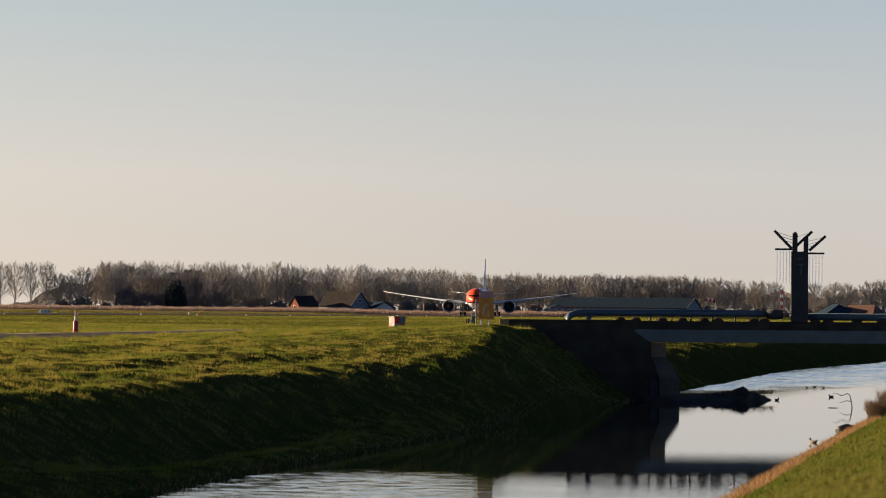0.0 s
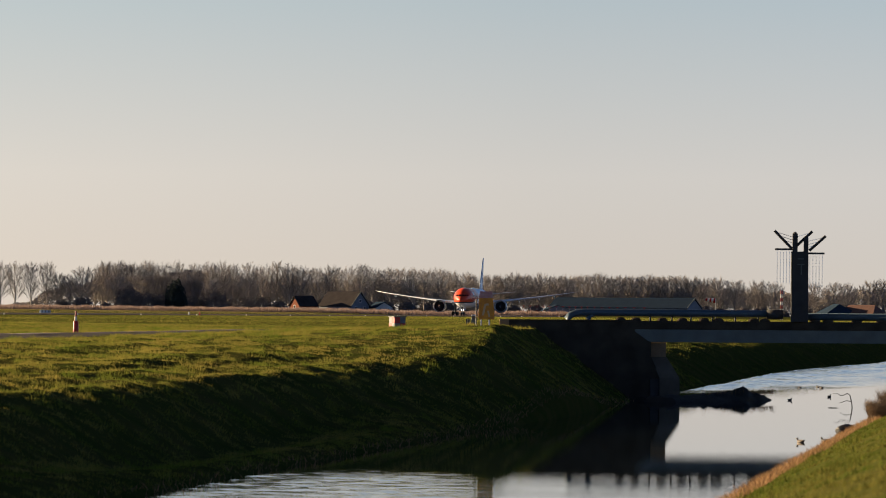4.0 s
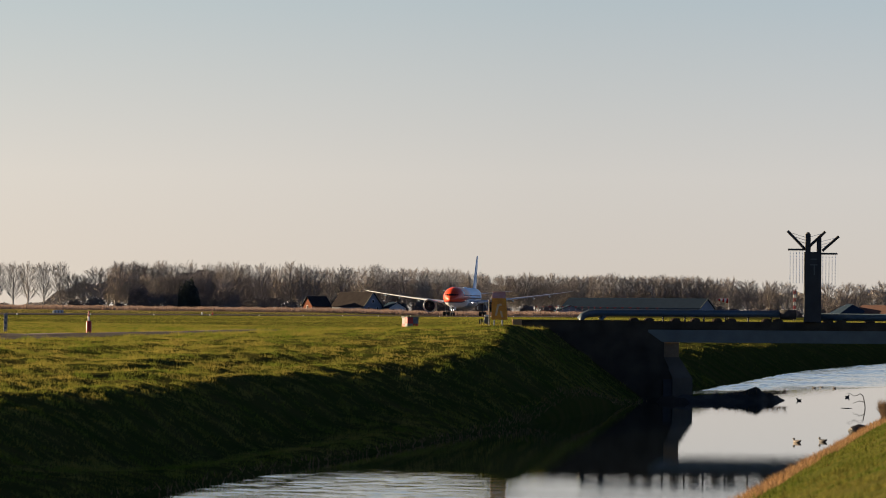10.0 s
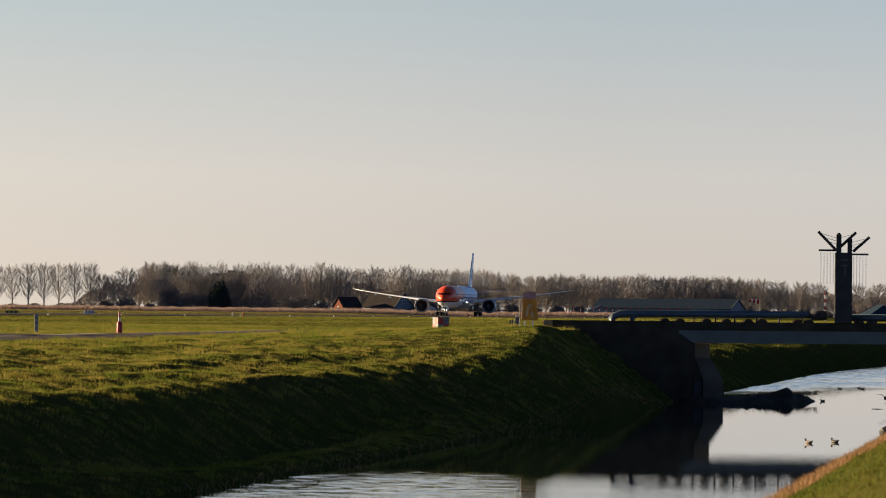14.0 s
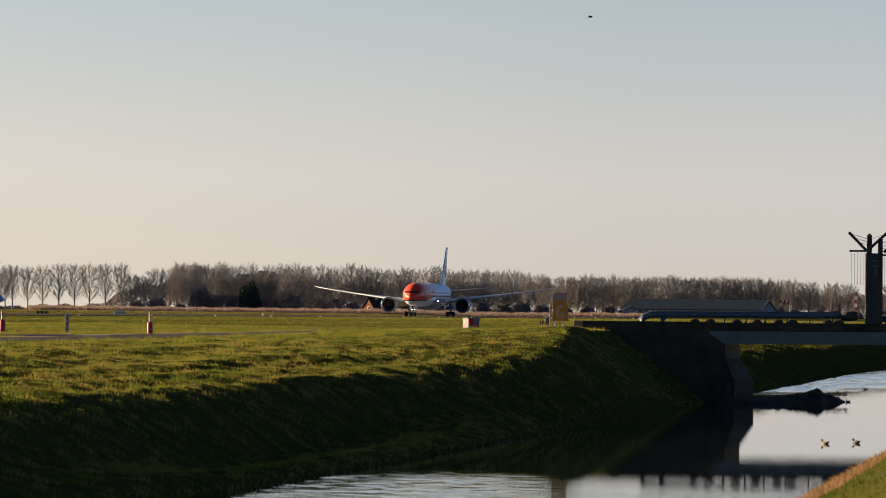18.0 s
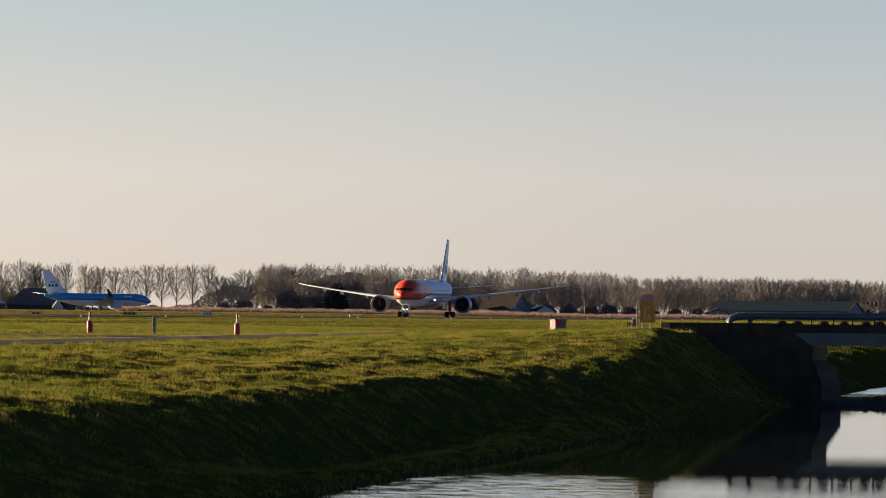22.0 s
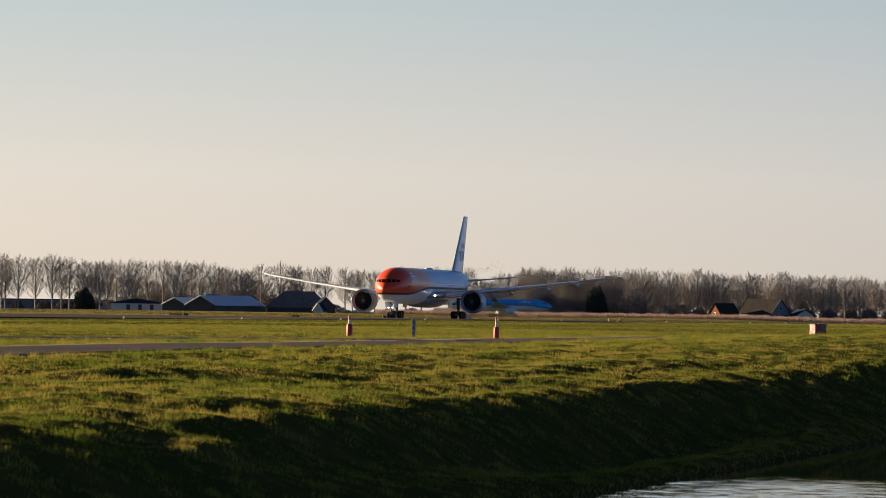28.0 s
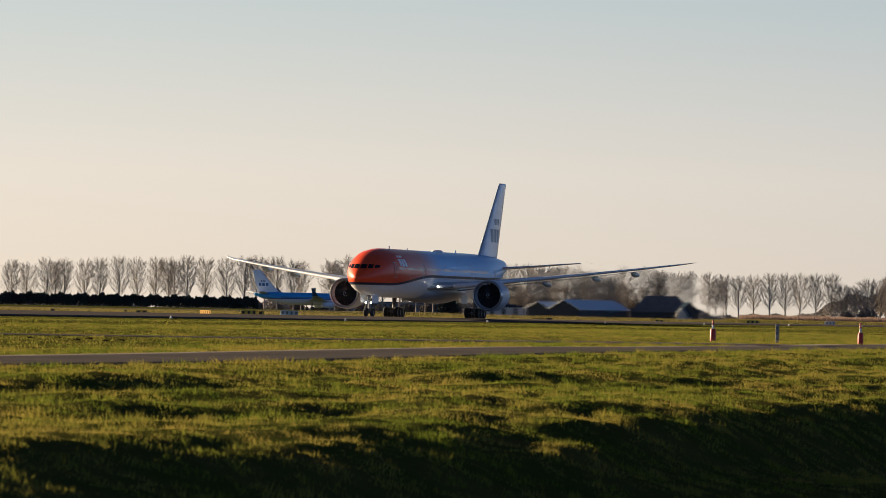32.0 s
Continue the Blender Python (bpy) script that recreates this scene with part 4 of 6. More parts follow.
row(OAKISH, 3.5, 4.814 + 0.4, 2100, 6.0, 0.65, 0.85)
for src in POPLAR + OAKISH:
    for o in (*src.children, src):
        bpy.data.objects.remove(o)


# dark evergreen hedge and shrubs: many small leaf flakes
M_LEAF = mat("dark_evergreen_leaves", (0.055, 0.065, 0.058), 0.9, 0, (0.04, 0.046, 0.04), 0.3, 0.5, 3)
M_SHRUB = mat("brown_shrub_twigs", (0.20, 0.18, 0.17), 0.95, 0, (0.15, 0.135, 0.13), 0.3, 0.5, 3)


def flakes(name, seed, count, shape, size, material, label, category, m, group=""):
    """A bush or hedge as a cloud of small angled flakes inside shape(u, v, w)."""
    r = np.random.RandomState(seed)
    c = shape(r, count)
    a = r.normal(size=(count, 3))
    a /= np.linalg.norm(a, axis=1)[:, None]
    b = np.cross(a, r.normal(size=(count, 3)))
    b /= np.linalg.norm(b, axis=1)[:, None]
    s = size * r.uniform(0.6, 1.4, (count, 1))
    v = np.stack([c - a * s, c + a * s * 0.3 + b * s, c + a * s - b * s * 0.4], 1).reshape(-1, 3)
    ob = quick(name, v, np.arange(count * 3).reshape(-1, 3), material)
    ob.matrix_basis = m
    return tagged(ob, label, category, group)


def quick(name, v, f, material):
    me = bpy.data.meshes.new(name)
    n = len(f)
    me.vertices.add(len(v))
    me.vertices.foreach_set("co", np.ascontiguousarray(v, np.float32).ravel())
    me.loops.add(n * 3)
    me.loops.foreach_set("vertex_index", np.ascontiguousarray(f, np.int32).ravel())
    me.polygons.add(n)
    me.polygons.foreach_set("loop_start", np.arange(0, n * 3, 3, dtype=np.int32))
    me.update(calc_edges=True)
    me.materials.append(material)
    return new(name, me)


def hedge_shape(length, depth, tall):
    def f(r, n):
        x = r.uniform(-length / 2, length / 2, n)
        top = tall * (0.86 + 0.08 * np.sin(x * 0.9) + 0.07 * np.sin(x * 2.3 + 1) + 0.05 * np.sin(x * 5.1)) + r.normal(0, 0.12, n)
        z = top * np.sqrt(r.uniform(0, 1, n))
        y = r.uniform(-0.5, 0.5, n) * depth * (1 - 0.35 * z / tall)
        return np.stack([x, y, z], 1)
    return f


def dome_shape(w, tall):
    def f(r, n):
        d = r.normal(size=(n, 3))
        d /= np.linalg.norm(d, axis=1)[:, None]
        d *= (r.uniform(0.25, 1, (n, 1))) ** 0.4
        lump = 1 + 0.18 * np.sin(d[:, :1] * 7) * np.cos(d[:, 1:2] * 6)
        d *= lump
        return np.stack([d[:, 0] * w / 2, d[:, 1] * w / 2, np.abs(d[:, 2]) * tall], 1)
    return f


for i in range(4):
    b0, b1 = -13.368 - 0.35, -10.575
    bb = b0 + (b1 - b0) * (i + 0.5) / 4
    ln = radians((b1 - b0) / 4) * 1760 + 0.4
    p = polar(bb, 1760)
    flakes("hedge", 40 + i, 9000, hedge_shape(ln, 3.5, 4.6 - 0.12 * i), 0.34, M_LEAF, "dense dark evergreen hedge along the airfield edge", "hedge", stand(p.x, p.y) @ pose(0, 0, 0, 0, 0, -bb), "hedge rows")
p = polar(-2.918, 1935)
flakes("conifer_bush", 51, 5000, dome_shape(8.5, 11.0), 0.34, M_LEAF, "tall dark evergreen among the bare trees", "bush", stand(p.x, p.y))
p = polar(-8.497, 1850)
flakes("conifer_bush", 50, 5000, dome_shape(7.5, 7.0), 0.34, M_LEAF, "dark evergreen bush beside the works", "bush", stand(p.x, p.y))
SHRUBS = []
for i, (w, h) in enumerate(((9, 5.0), (12, 6.5), (7, 3.6), (11, 8.5))):
    SHRUBS.append(flakes("thicket", 60 + i, 4200, dome_shape(w, h), 0.22, M_SHRUB, "dark leafless thicket under the trees", "bush", under(), "thickets under the trees"))


def thicket(k, bearing, d, s=1.0):
    p = polar(bearing, d)
    copy_thing(SHRUBS[k], stand(p.x, p.y) @ pose(0, 0, 0, 0, 0, rt.uniform(0, 360))).scale = (s, s, s)


rs = random.Random(9)
for b0, b1, gap, ks, d, s in ((-8.088, -5.740, 7, (0, 1), 1975, 0.9), (-4.15, -3.414, 9, (0, 2), 1950, 0.8), (-3.445, -2.369, 9, (3, 1), 1945, 0.95), (-2.369, 0.278, 7, (0, 2, 1), 1985, 0.9),
                              (0.278, 4.814 + 0.3, 8, (0, 2), 2030, 0.85), (-10.575, -8.180, 9, (2,), 1990, 0.8)):
    b = b0
    while b < b1:
        thicket(rs.choice(ks), b, d + rs.uniform(-6, 6), s * rs.uniform(0.8, 1.2))
        b += math.degrees(gap / d) * rs.uniform(0.8, 1.2)
for src in SHRUBS:
    bpy.data.objects.remove(src)


# far belt of woods closes the view
def far_woods():
    r = np.random.RandomState(77)
    n = 150000
    deg = r.uniform(-16, 8, n)
    b = np.radians(deg)
    d = r.uniform(2250, 2330, n)
    tall = 2.5 + 9.0 / (1 + np.exp(-(deg + 4.3) * 6)) - 1.5 / (1 + np.exp(-(deg - 1.0) * 2)) + 6.5 * np.exp(-((deg + 7.2) / 0.9) ** 4)
    z = 1.0 + np.sqrt(r.uniform(0, 1, n)) * (tall + 1.2 * np.sin(b * 160) + 0.9 * np.sin(b * 410) + 0.6 * np.sin(b * 1300))
    c = np.stack([d * np.sin(b), d * np.cos(b), z], 1)
    a = r.normal(size=(n, 3)) * 0.4
    e = r.normal(size=(n, 3)) * 0.4
    v = np.stack([c - a, c + e, c + a], 1).reshape(-1, 3)
    ob = quick("far_woods", v, np.arange(n * 3).reshape(-1, 3), M_BARK)
    tagged(ob, "hazy belt of low leafless woods far behind", "woods", "", "stuff")


far_woods()


# dark earth clods beside the track
def clods():
    src = None
    rc = random.Random(17)
    for x in (-13.031, -12.725, -12.529, -12.400, -12.204, -12.056, -7.590, -6.990, -6.898):
        p = polar(x, 196 + rc.uniform(-4, 6))
        if 42.5 < to_uv(p.x, p.y)[1] < 52.5:
            p *= 53.5 / to_uv(p.x, p.y)[1]
        m = stand(p.x, p.y)
        if src is None:
            bm = B()
            bmesh.ops.create_icosphere(bm, subdivisions=3, radius=0.17)
            for q in bm.verts:
                q.co *= 1 + 0.3 * noise.noise(q.co * 6)
                q.co.z = max(q.co.z * 0.4, -0.05)
                q.co.y *= 1.2
            src = part("molehill", bm, M_EARTH, None)
            tagged(src, "low dark earth molehill in the grass", "molehill", "molehills")
            src.matrix_basis = m
        else:
            copy_thing(src, m @ pose(0, 0, 0, 0, 0, rc.uniform(0, 360)))


M_EARTH = mat("dark_earth", (0.03, 0.022, 0.015), 0.95, 0, (0.02, 0.015, 0.01), 3, 0.5, 20, 0.5)
clods()


# ---- reeds and grass ----
def heights(u, v):
    return np.array([height(a, b) for a, b in zip(u, v)])


def blades(name, u, v, tall, wide, lean, material, label, category, seed, z=None):
    """One leaning pointed blade at each place."""
    r = np.random.RandomState(seed)
    n = len(u)
    z = heights(u, v) if z is None else z
    base = np.stack([u * SA - v * CA, u * CA + v * SA, z - 0.02], 1)
    ang = r.uniform(0, math.tau, n)
    side = np.stack([np.cos(ang), np.sin(ang), np.zeros(n)], 1) * (wide / 2)[:, None]
    tip = base + np.stack([r.normal(0, lean, n) * tall, r.normal(0, lean, n) * tall, tall], 1)
    vv = np.stack([base - side, base + side, tip], 1).reshape(-1, 3)
    ob = quick(name, vv, np.arange(n * 3).reshape(-1, 3), material)
    return tagged(ob, label, category, "", "stuff")


def leaf_material(name, c1, c2, c3):
    m = bpy.data.materials.new(name)
    m.use_nodes = True
    n, l = m.node_tree.nodes, m.node_tree.links
    out = n["Material Output"]
    n.remove(n["Principled BSDF"])
    geo = n.new("ShaderNodeNewGeometry")
    tc = n.new("ShaderNodeTexCoord")
    nz = n.new("ShaderNodeTexNoise")
    nz.inputs["Scale"].default_value, nz.inputs["Detail"].default_value = 0.32, 6
    l.new(tc.outputs["Object"], nz.inputs["Vector"])
    ramp_ = n.new("ShaderNodeMapRange")
    ramp_.inputs["From Min"].default_value, ramp_.inputs["From Max"].default_value = 0.38, 0.62
    l.new(nz.outputs["Fac"], ramp_.inputs["Value"])
    m1, m2 = n.new("ShaderNodeMixRGB"), n.new("ShaderNodeMixRGB")
    m1.inputs[1].default_value, m1.inputs[2].default_value = (*c1, 1), (*c2, 1)
    m2.inputs[2].default_value = (*c3, 1)
    l.new(geo.outputs["Random Per Island"], m1.inputs[0])
    l.new(m1.outputs[0], m2.inputs[1])
    mul = n.new("ShaderNodeMath")
    mul.operation = "MULTIPLY"
    mul.inputs[1].default_value = 0.75
    l.new(ramp_.outputs[0], mul.inputs[0])
    l.new(mul.outputs[0], m2.inputs[0])
    df, tr = n.new("ShaderNodeBsdfDiffuse"), n.new("ShaderNodeBsdfTranslucent")
    mix_ = n.new("ShaderNodeMixShader")
    mix_.inputs[0].default_value = 0.38
    l.new(m2.outputs[0], df.inputs[0])
    l.new(m2.outputs[0], tr.inputs[0])
    l.new(df.outputs[0], mix_.inputs[1])
    l.new(tr.outputs[0], mix_.inputs[2])
    l.new(mix_.outputs[0], out.inputs[0])
    return m


M_TURF = leaf_material("turf_blades", (0.080, 0.120, 0.016), (0.20, 0.24, 0.034), (0.37, 0.285, 0.07))
# darker copy of the turf: dimmer light on two banks is in its colour
M_NEAR = leaf_material("darkened_bank_turf", (0.045, 0.080, 0.012), (0.12, 0.155, 0.022), (0.20, 0.17, 0.045))
M_PASTURE = leaf_material("far_dry_turf", (0.17, 0.16, 0.045), (0.26, 0.22, 0.075), (0.30, 0.23, 0.10))
M_DRY = leaf_material("dry_reed_blades", (0.30, 0.22, 0.185), (0.38, 0.285, 0.24), (0.26, 0.185, 0.15))
M_SEDGE = leaf_material("rusty_sedge", (0.34, 0.19, 0.09), (0.46, 0.29, 0.16), (0.26, 0.16, 0.08))


def scatter(seed, count, u0, u1, v0, v1):
    r = np.random.RandomState(seed)
    return r.uniform(u0, u1, count), r.uniform(v0, v1, count), r


def off_roads(u, v):
    keep = ~((v > 44.0) & (v < 51.4) & (u < 332))
    track = [(256, 50), (245, 53.5), (225, 60), (199, 72.5), (150, 97), (60, 140)]
    for (ua, va), (ub, vb) in zip(track, track[1:]):
        k = np.clip(((u - ua) * (ub - ua) + (v - va) * (vb - va)) / ((ub - ua) ** 2 + (vb - va) ** 2), 0, 1)
        keep &= np.hypot(u - ua - k * (ub - ua), v - va - k * (vb - va)) > 2.05
    return keep


def in_view(u, v):
    b = np.degrees(np.arctan2(u * SA - v * CA, u * CA + v * SA))
    return (b > -14) & (b < 5.4)


def turf(seed, per_m2, u0, u1, v0, v1, h0, h1, w, label, material=None):
    n = int(per_m2 * (u1 - u0) * (v1 - v0))
    u, v, r = scatter(seed, n, u0, u1, v0, v1)
    k = in_view(u, v) & off_roads(u, v)
    u, v = u[k], v[k]
    patch = np.array([0.75 + 0.6 * noise.noise((a * 0.35, b * 0.5, 2.0)) for a, b in zip(u, v)])
    tuft = np.array([noise.noise((a * 0.9, b * 1.5, 7.0)) + 0.5 * noise.noise((a * 2.3, b * 3.1, 4.0)) for a, b in zip(u, v)])
    tall = r.uniform(h0, h1, len(u)) * np.clip(patch, 0.35, 1.5) * np.clip(0.8 + (3.0 if v1 <= 60 else 1.4) * tuft, 0.25, 2.7 if v1 <= 60 else 1.5)
    return blades("grass", u, v, tall, np.full(len(u), w) * r.uniform(0.6, 1.3, len(u)), 0.38, material or M_TURF, label, "grass", seed + 1)


turf(101, 130, 62, 200, 21.9, 30, 0.05, 0.12, 0.020, "rough green grass on the canal bank")
turf(103, 80, 200, 335, 21.9, 30, 0.05, 0.12, 0.028, "rough green grass on the bank by the bridge")
turf(105, 115, 62, 335, 30, 56, 0.05, 0.13, 0.025, "sunlit green grass between bank and road")
turf(107, 22.0, 130, 420, 51, 100, 0.04, 0.10, 0.05, "flat green airfield grass beyond the road")
turf(109, 2.4, 230, 900, 60, 157, 0.04, 0.10, 0.12, "flat green airfield grass towards the runway")
turf(111, 0.5, 900, 1750, 40, 157, 0.08, 0.16, 0.32, "far green airfield grass towards the runway")
turf(113, 80, 30, 230, 0.5, 7.6, 0.04, 0.10, 0.03, "sunlit green grass on the near canal bank", M_NEAR)
# the shade on this bank comes from the darkened turf colour
turf(115, 6.0, 330, 620, 15, 60, 0.06, 0.14, 0.06, "green grass on the canal bank past the bridge", M_NEAR)
turf(117, 0.35, 300, 1750, 205, 420, 0.08, 0.18, 0.4, "far straw-coloured grass behind the runway", M_PASTURE)


def edge_sedge():
    u, v, r = scatter(131, 22000, 30, 240, 6.8, 7.8)
    tall = r.uniform(0.10, 0.30, len(u))
    blades("dead_sedge", u, v, tall, np.full(len(u), 0.035), 0.45, M_SEDGE, "rusty dead sedge along the water's edge", "sedge", 132)
    u, v, r = scatter(133, 1600, 62, 300, 21.5, 22.1)
    blades("dead_sedge", u, v, r.uniform(0.08, 0.25, len(u)), np.full(len(u), 0.03), 0.5, M_SEDGE, "sparse dead sedge at the foot of the bank", "sedge", 134)


edge_sedge()


def reed_bed():
    r = np.random.RandomState(141)
    n = 60000
    b = np.radians(r.uniform(-4.824 - 0.5, 1.387, n))
    d = r.uniform(1765, 1790, n)
    x, y = d * np.sin(b), d * np.cos(b)
    u, v = x * SA + y * CA, -x * CA + y * SA
    wave = 1 + 0.05 * np.sin(b * 900) + 0.05 * np.sin(b * 2300 + 1)
    blades("reed_bed", u, v, r.uniform(1.2, 1.85, n) * wave, r.uniform(0.05, 0.16, n), 0.08, M_DRY, "belt of dry pinkish reeds beyond the runway end", "reeds", 142)


reed_bed()


# ---- airliners ----
def ring(x, ry, rz, cz, n=28, flat=0.0):
    return [(x, ry * math.cos(a), cz + rz * math.sin(a)) for a in (k * math.tau / n for k in range(n))]


def foil(le, chord, thick, y, z, n=9):
    """A wing section at span y: le is where it begins; x runs forward."""
    top, low = [], []
    for i in range(n):
        k = i / (n - 1)
        t = thick * 2.6 * (0.2969 * math.sqrt(k) - 0.126 * k - 0.3516 * k * k + 0.2843 * k ** 3 - 0.1015 * k ** 4) * chord * 2
        c = 0.02 * chord * math.sin(math.pi * k)
        top.append((le - k * chord, y, z + c + t * 0.55))
        low.append((le - k * chord, y, z + c - t * 0.45))
    return top + low[-2:0:-1]


def lathe(bm, prof, cx, cy, cz, n=32, closed=False):
    """A body of revolution round the x axis; prof: (x, r)."""
    rings = [[bm.verts.new((cx + x, cy + r * math.cos(k * math.tau / n), cz + r * math.sin(k * math.tau / n))) for k in range(n)] for x, r in prof]
    for a, b in zip(rings, rings[1:]):
        for k in range(n):
            bm.faces.new((a[k], a[(k + 1) % n], b[(k + 1) % n], b[k]))
    return bm


def livery(name, kind, cz):
    """Paint in zones along and up the body."""
    m = bpy.data.materials.new(name)
    m.use_nodes = True
    n, l = m.node_tree.nodes, m.node_tree.links
    b = n["Principled BSDF"]
    b.inputs["Roughness"].default_value = 0.45
    b.inputs["Specular IOR Level"].default_value = 0.25
    b.inputs["Coat Weight"].default_value = 0.2
    b.inputs["Coat Roughness"].default_value = 0.09
    tc = n.new("ShaderNodeTexCoord")
    sp = n.new("ShaderNodeSeparateXYZ")
    l.new(tc.outputs["Object"], sp.inputs[0])

    def maprange(src, a, b_, c, d, smoothed=False):
        q = n.new("ShaderNodeMapRange")
        q.interpolation_type = "SMOOTHSTEP" if smoothed else "LINEAR"
        for key, val in (("From Min", a), ("From Max", b_), ("To Min", c), ("To Max", d)):
            q.inputs[key].default_value = val
        l.new(src, q.inputs["Value"])
        return q.outputs[0]

    def mixc(f, c1, c2):
        q = n.new("ShaderNodeMixRGB")
        for k, v in ((0, f), (1, c1), (2, c2)):
            if isinstance(v, tuple):
                q.inputs[k].default_value = (*v, 1)
            else:
                l.new(v, q.inputs[k])
        return q.outputs[0]

    def sub(a, b_):
        q = n.new("ShaderNodeMath")
        q.operation = "SUBTRACT"
        l.new(a, q.inputs[0])
        l.new(b_, q.inputs[1])
        return q.outputs[0]
    grain = n.new("ShaderNodeTexNoise")
    grain.inputs["Scale"].default_value, grain.inputs["Detail"].default_value = 1.2, 6
    l.new(tc.outputs["Object"], grain.inputs["Vector"])
    x, z = sp.outputs["X"], sp.outputs["Z"]
    if kind == "orange":
        up = mixc(maprange(x, -9, -22, 0, 1, True), (0.90, 0.085, 0.022), (0.86, 0.24, 0.17))
        up = mixc(maprange(x, -20, -31, 0, 1, True), up, (0.22, 0.60, 1.0))
        line = maprange(x, -6.0, -25, cz - 1.55, cz - 0.35, True)
        h = sub(z, line)
        low = mixc(maprange(x, 0, -30, 0, 1), (0.88, 0.90, 0.92), (0.84, 0.90, 0.95))
        band = mixc(maprange(h, -0.08, -0.04, 0, 1), (0.82, 0.82, 0.82), (0.01, 0.02, 0.06))
        low = mixc(maprange(h, -0.34, -0.30, 0, 1), low, band)
        col = mixc(maprange(h, 0.24, 0.28, 0, 1), low, up)
    else:
        line = maprange(x, -1.0, -9, cz - 1.0, cz - 0.15, True)
        h = sub(z, line)
        low = (0.74, 0.75, 0.76)
        band = mixc(maprange(h, 0.0, 0.03, 0, 1), (0.75, 0.75, 0.75), (0.01, 0.05, 0.20))
        low = mixc(maprange(h, -0.02, 0.0, 0, 1), low, band)
        col = mixc(maprange(h, 0.30, 0.34, 0, 1), low, (0.045, 0.40, 0.84))
        col = mixc(maprange(x, -33.5, -36.5, 0, 1), col, mixc(maprange(h, 0.0, 0.6, 0, 1), (0.74, 0.75, 0.76), (0.045, 0.40, 0.84)))
    dirt = n.new("ShaderNodeMixRGB")
    dirt.blend_type = "MULTIPLY"
    dirt.inputs[0].default_value = 0.18
    l.new(col, dirt.inputs[1])
    l.new(grain.outputs["Fac"], dirt.inputs[2])
    l.new(dirt.outputs[0], b.inputs["Base Color"])
    return m


M_WING = mat("wing_grey_paint", (0.44, 0.48, 0.54), 0.32, 0.0, (0.37, 0.41, 0.47), 0.6, 0.4, 5)
M_COWL = mat("white_cowl_paint", (0.78, 0.81, 0.86), 0.42, 0, (0.68, 0.71, 0.76), 0.7, 0.4, 8)
M_FIN = mat("white_fin_paint", (0.84, 0.88, 0.93), 0.3, 0, (0.78, 0.82, 0.88), 0.4, 0.4, 5)
M_LAMP = glow("landing_light", (1.0, 0.93, 0.8), 5.0)
M_FINMARK = mat("faded_grey_blue_marking", (0.30, 0.38, 0.48), 0.45, 0, (0.26, 0.33, 0.42), 2, 0.3, 9)
M_WINGLET = mat("dark_blue_winglet", (0.03, 0.07, 0.13), 0.5)
M_MARK = mat("blue_marking", (0.06, 0.17, 0.36), 0.45, 0, (0.05, 0.14, 0.3), 2, 0.3, 9)
M_LETTER = mat("white_marking", (0.9, 0.9, 0.9), 0.45, 0, (0.84, 0.84, 0.84))
M_FAN = mat("dark_titanium", (0.05, 0.05, 0.055), 0.4, 0.7, (0.03, 0.03, 0.03), 2, 0.4, 9)
M_SPINNER = mat("black_spinner", (0.02, 0.02, 0.02), 0.4)
# cabin glass with the bright reflected light painted in as a pale colour
M_CABIN = mat("sunlit_cabin_glass", (0.55, 0.58, 0.62), 0.12)
M_CAP = mat("blue_wing_metal", (0.30, 0.36, 0.44), 0.35, 0.3)


M_STRUT = mat("greasy_gear_steel", (0.16, 0.16, 0.17), 0.45, 0.5, (0.09, 0.09, 0.095), 2, 0.5, 14)


def gear_leg(parent, x, y, top, r, axles, track, pairs, strut):
    leg = part("strut", tube(B(), [(x, y, r), (x, y, top)], [strut, strut * 1.3], 10), M_STRUT, parent, "dark steel landing gear leg")
    tube_b = tube(B(), [(x - 1.6, y, top - 0.4), (x, y, r + 0.9)], strut * 0.45, 6)
    part("drag_brace", tube_b, M_STRUT, leg)
    for ax in axles:
        for sgn in (-1, 1):
            yy = y + sgn * track
            w = 0.24 * r / 0.66
            bm = B()
            lathe(bm, [(-w, r * 0.55), (-w, r * 0.9), (-w * 0.6, r), (w * 0.6, r), (w, r * 0.9), (w, r * 0.55), (-w, r * 0.55)], 0, 0, 0, 18)
            for q in bm.verts:
                a, b_, c = q.co
                q.co = (x + ax + b_, yy + a, r + c)
            wheel = part("wheel", bm, M_RUBBER, parent, "black rubber tyre", True)
            bm = tube(B(), [(x + ax, yy - w * 0.7, r), (x + ax, yy + w * 0.7, r)], r * 0.56, 12)
            part("hub", bm, M_STRUT, wheel)
    if len(axles) > 1:
        part("bogie_beam", tube(B(), [(x + axles[0], y, r), (x + axles[-1], y, r)], 0.16, 8), M_STRUT, leg)
    for ax in axles:
        part("axle", tube(B(), [(x + ax, y - track, r), (x + ax, y + track, r)], 0.1, 8), M_STRUT, leg)
    return leg


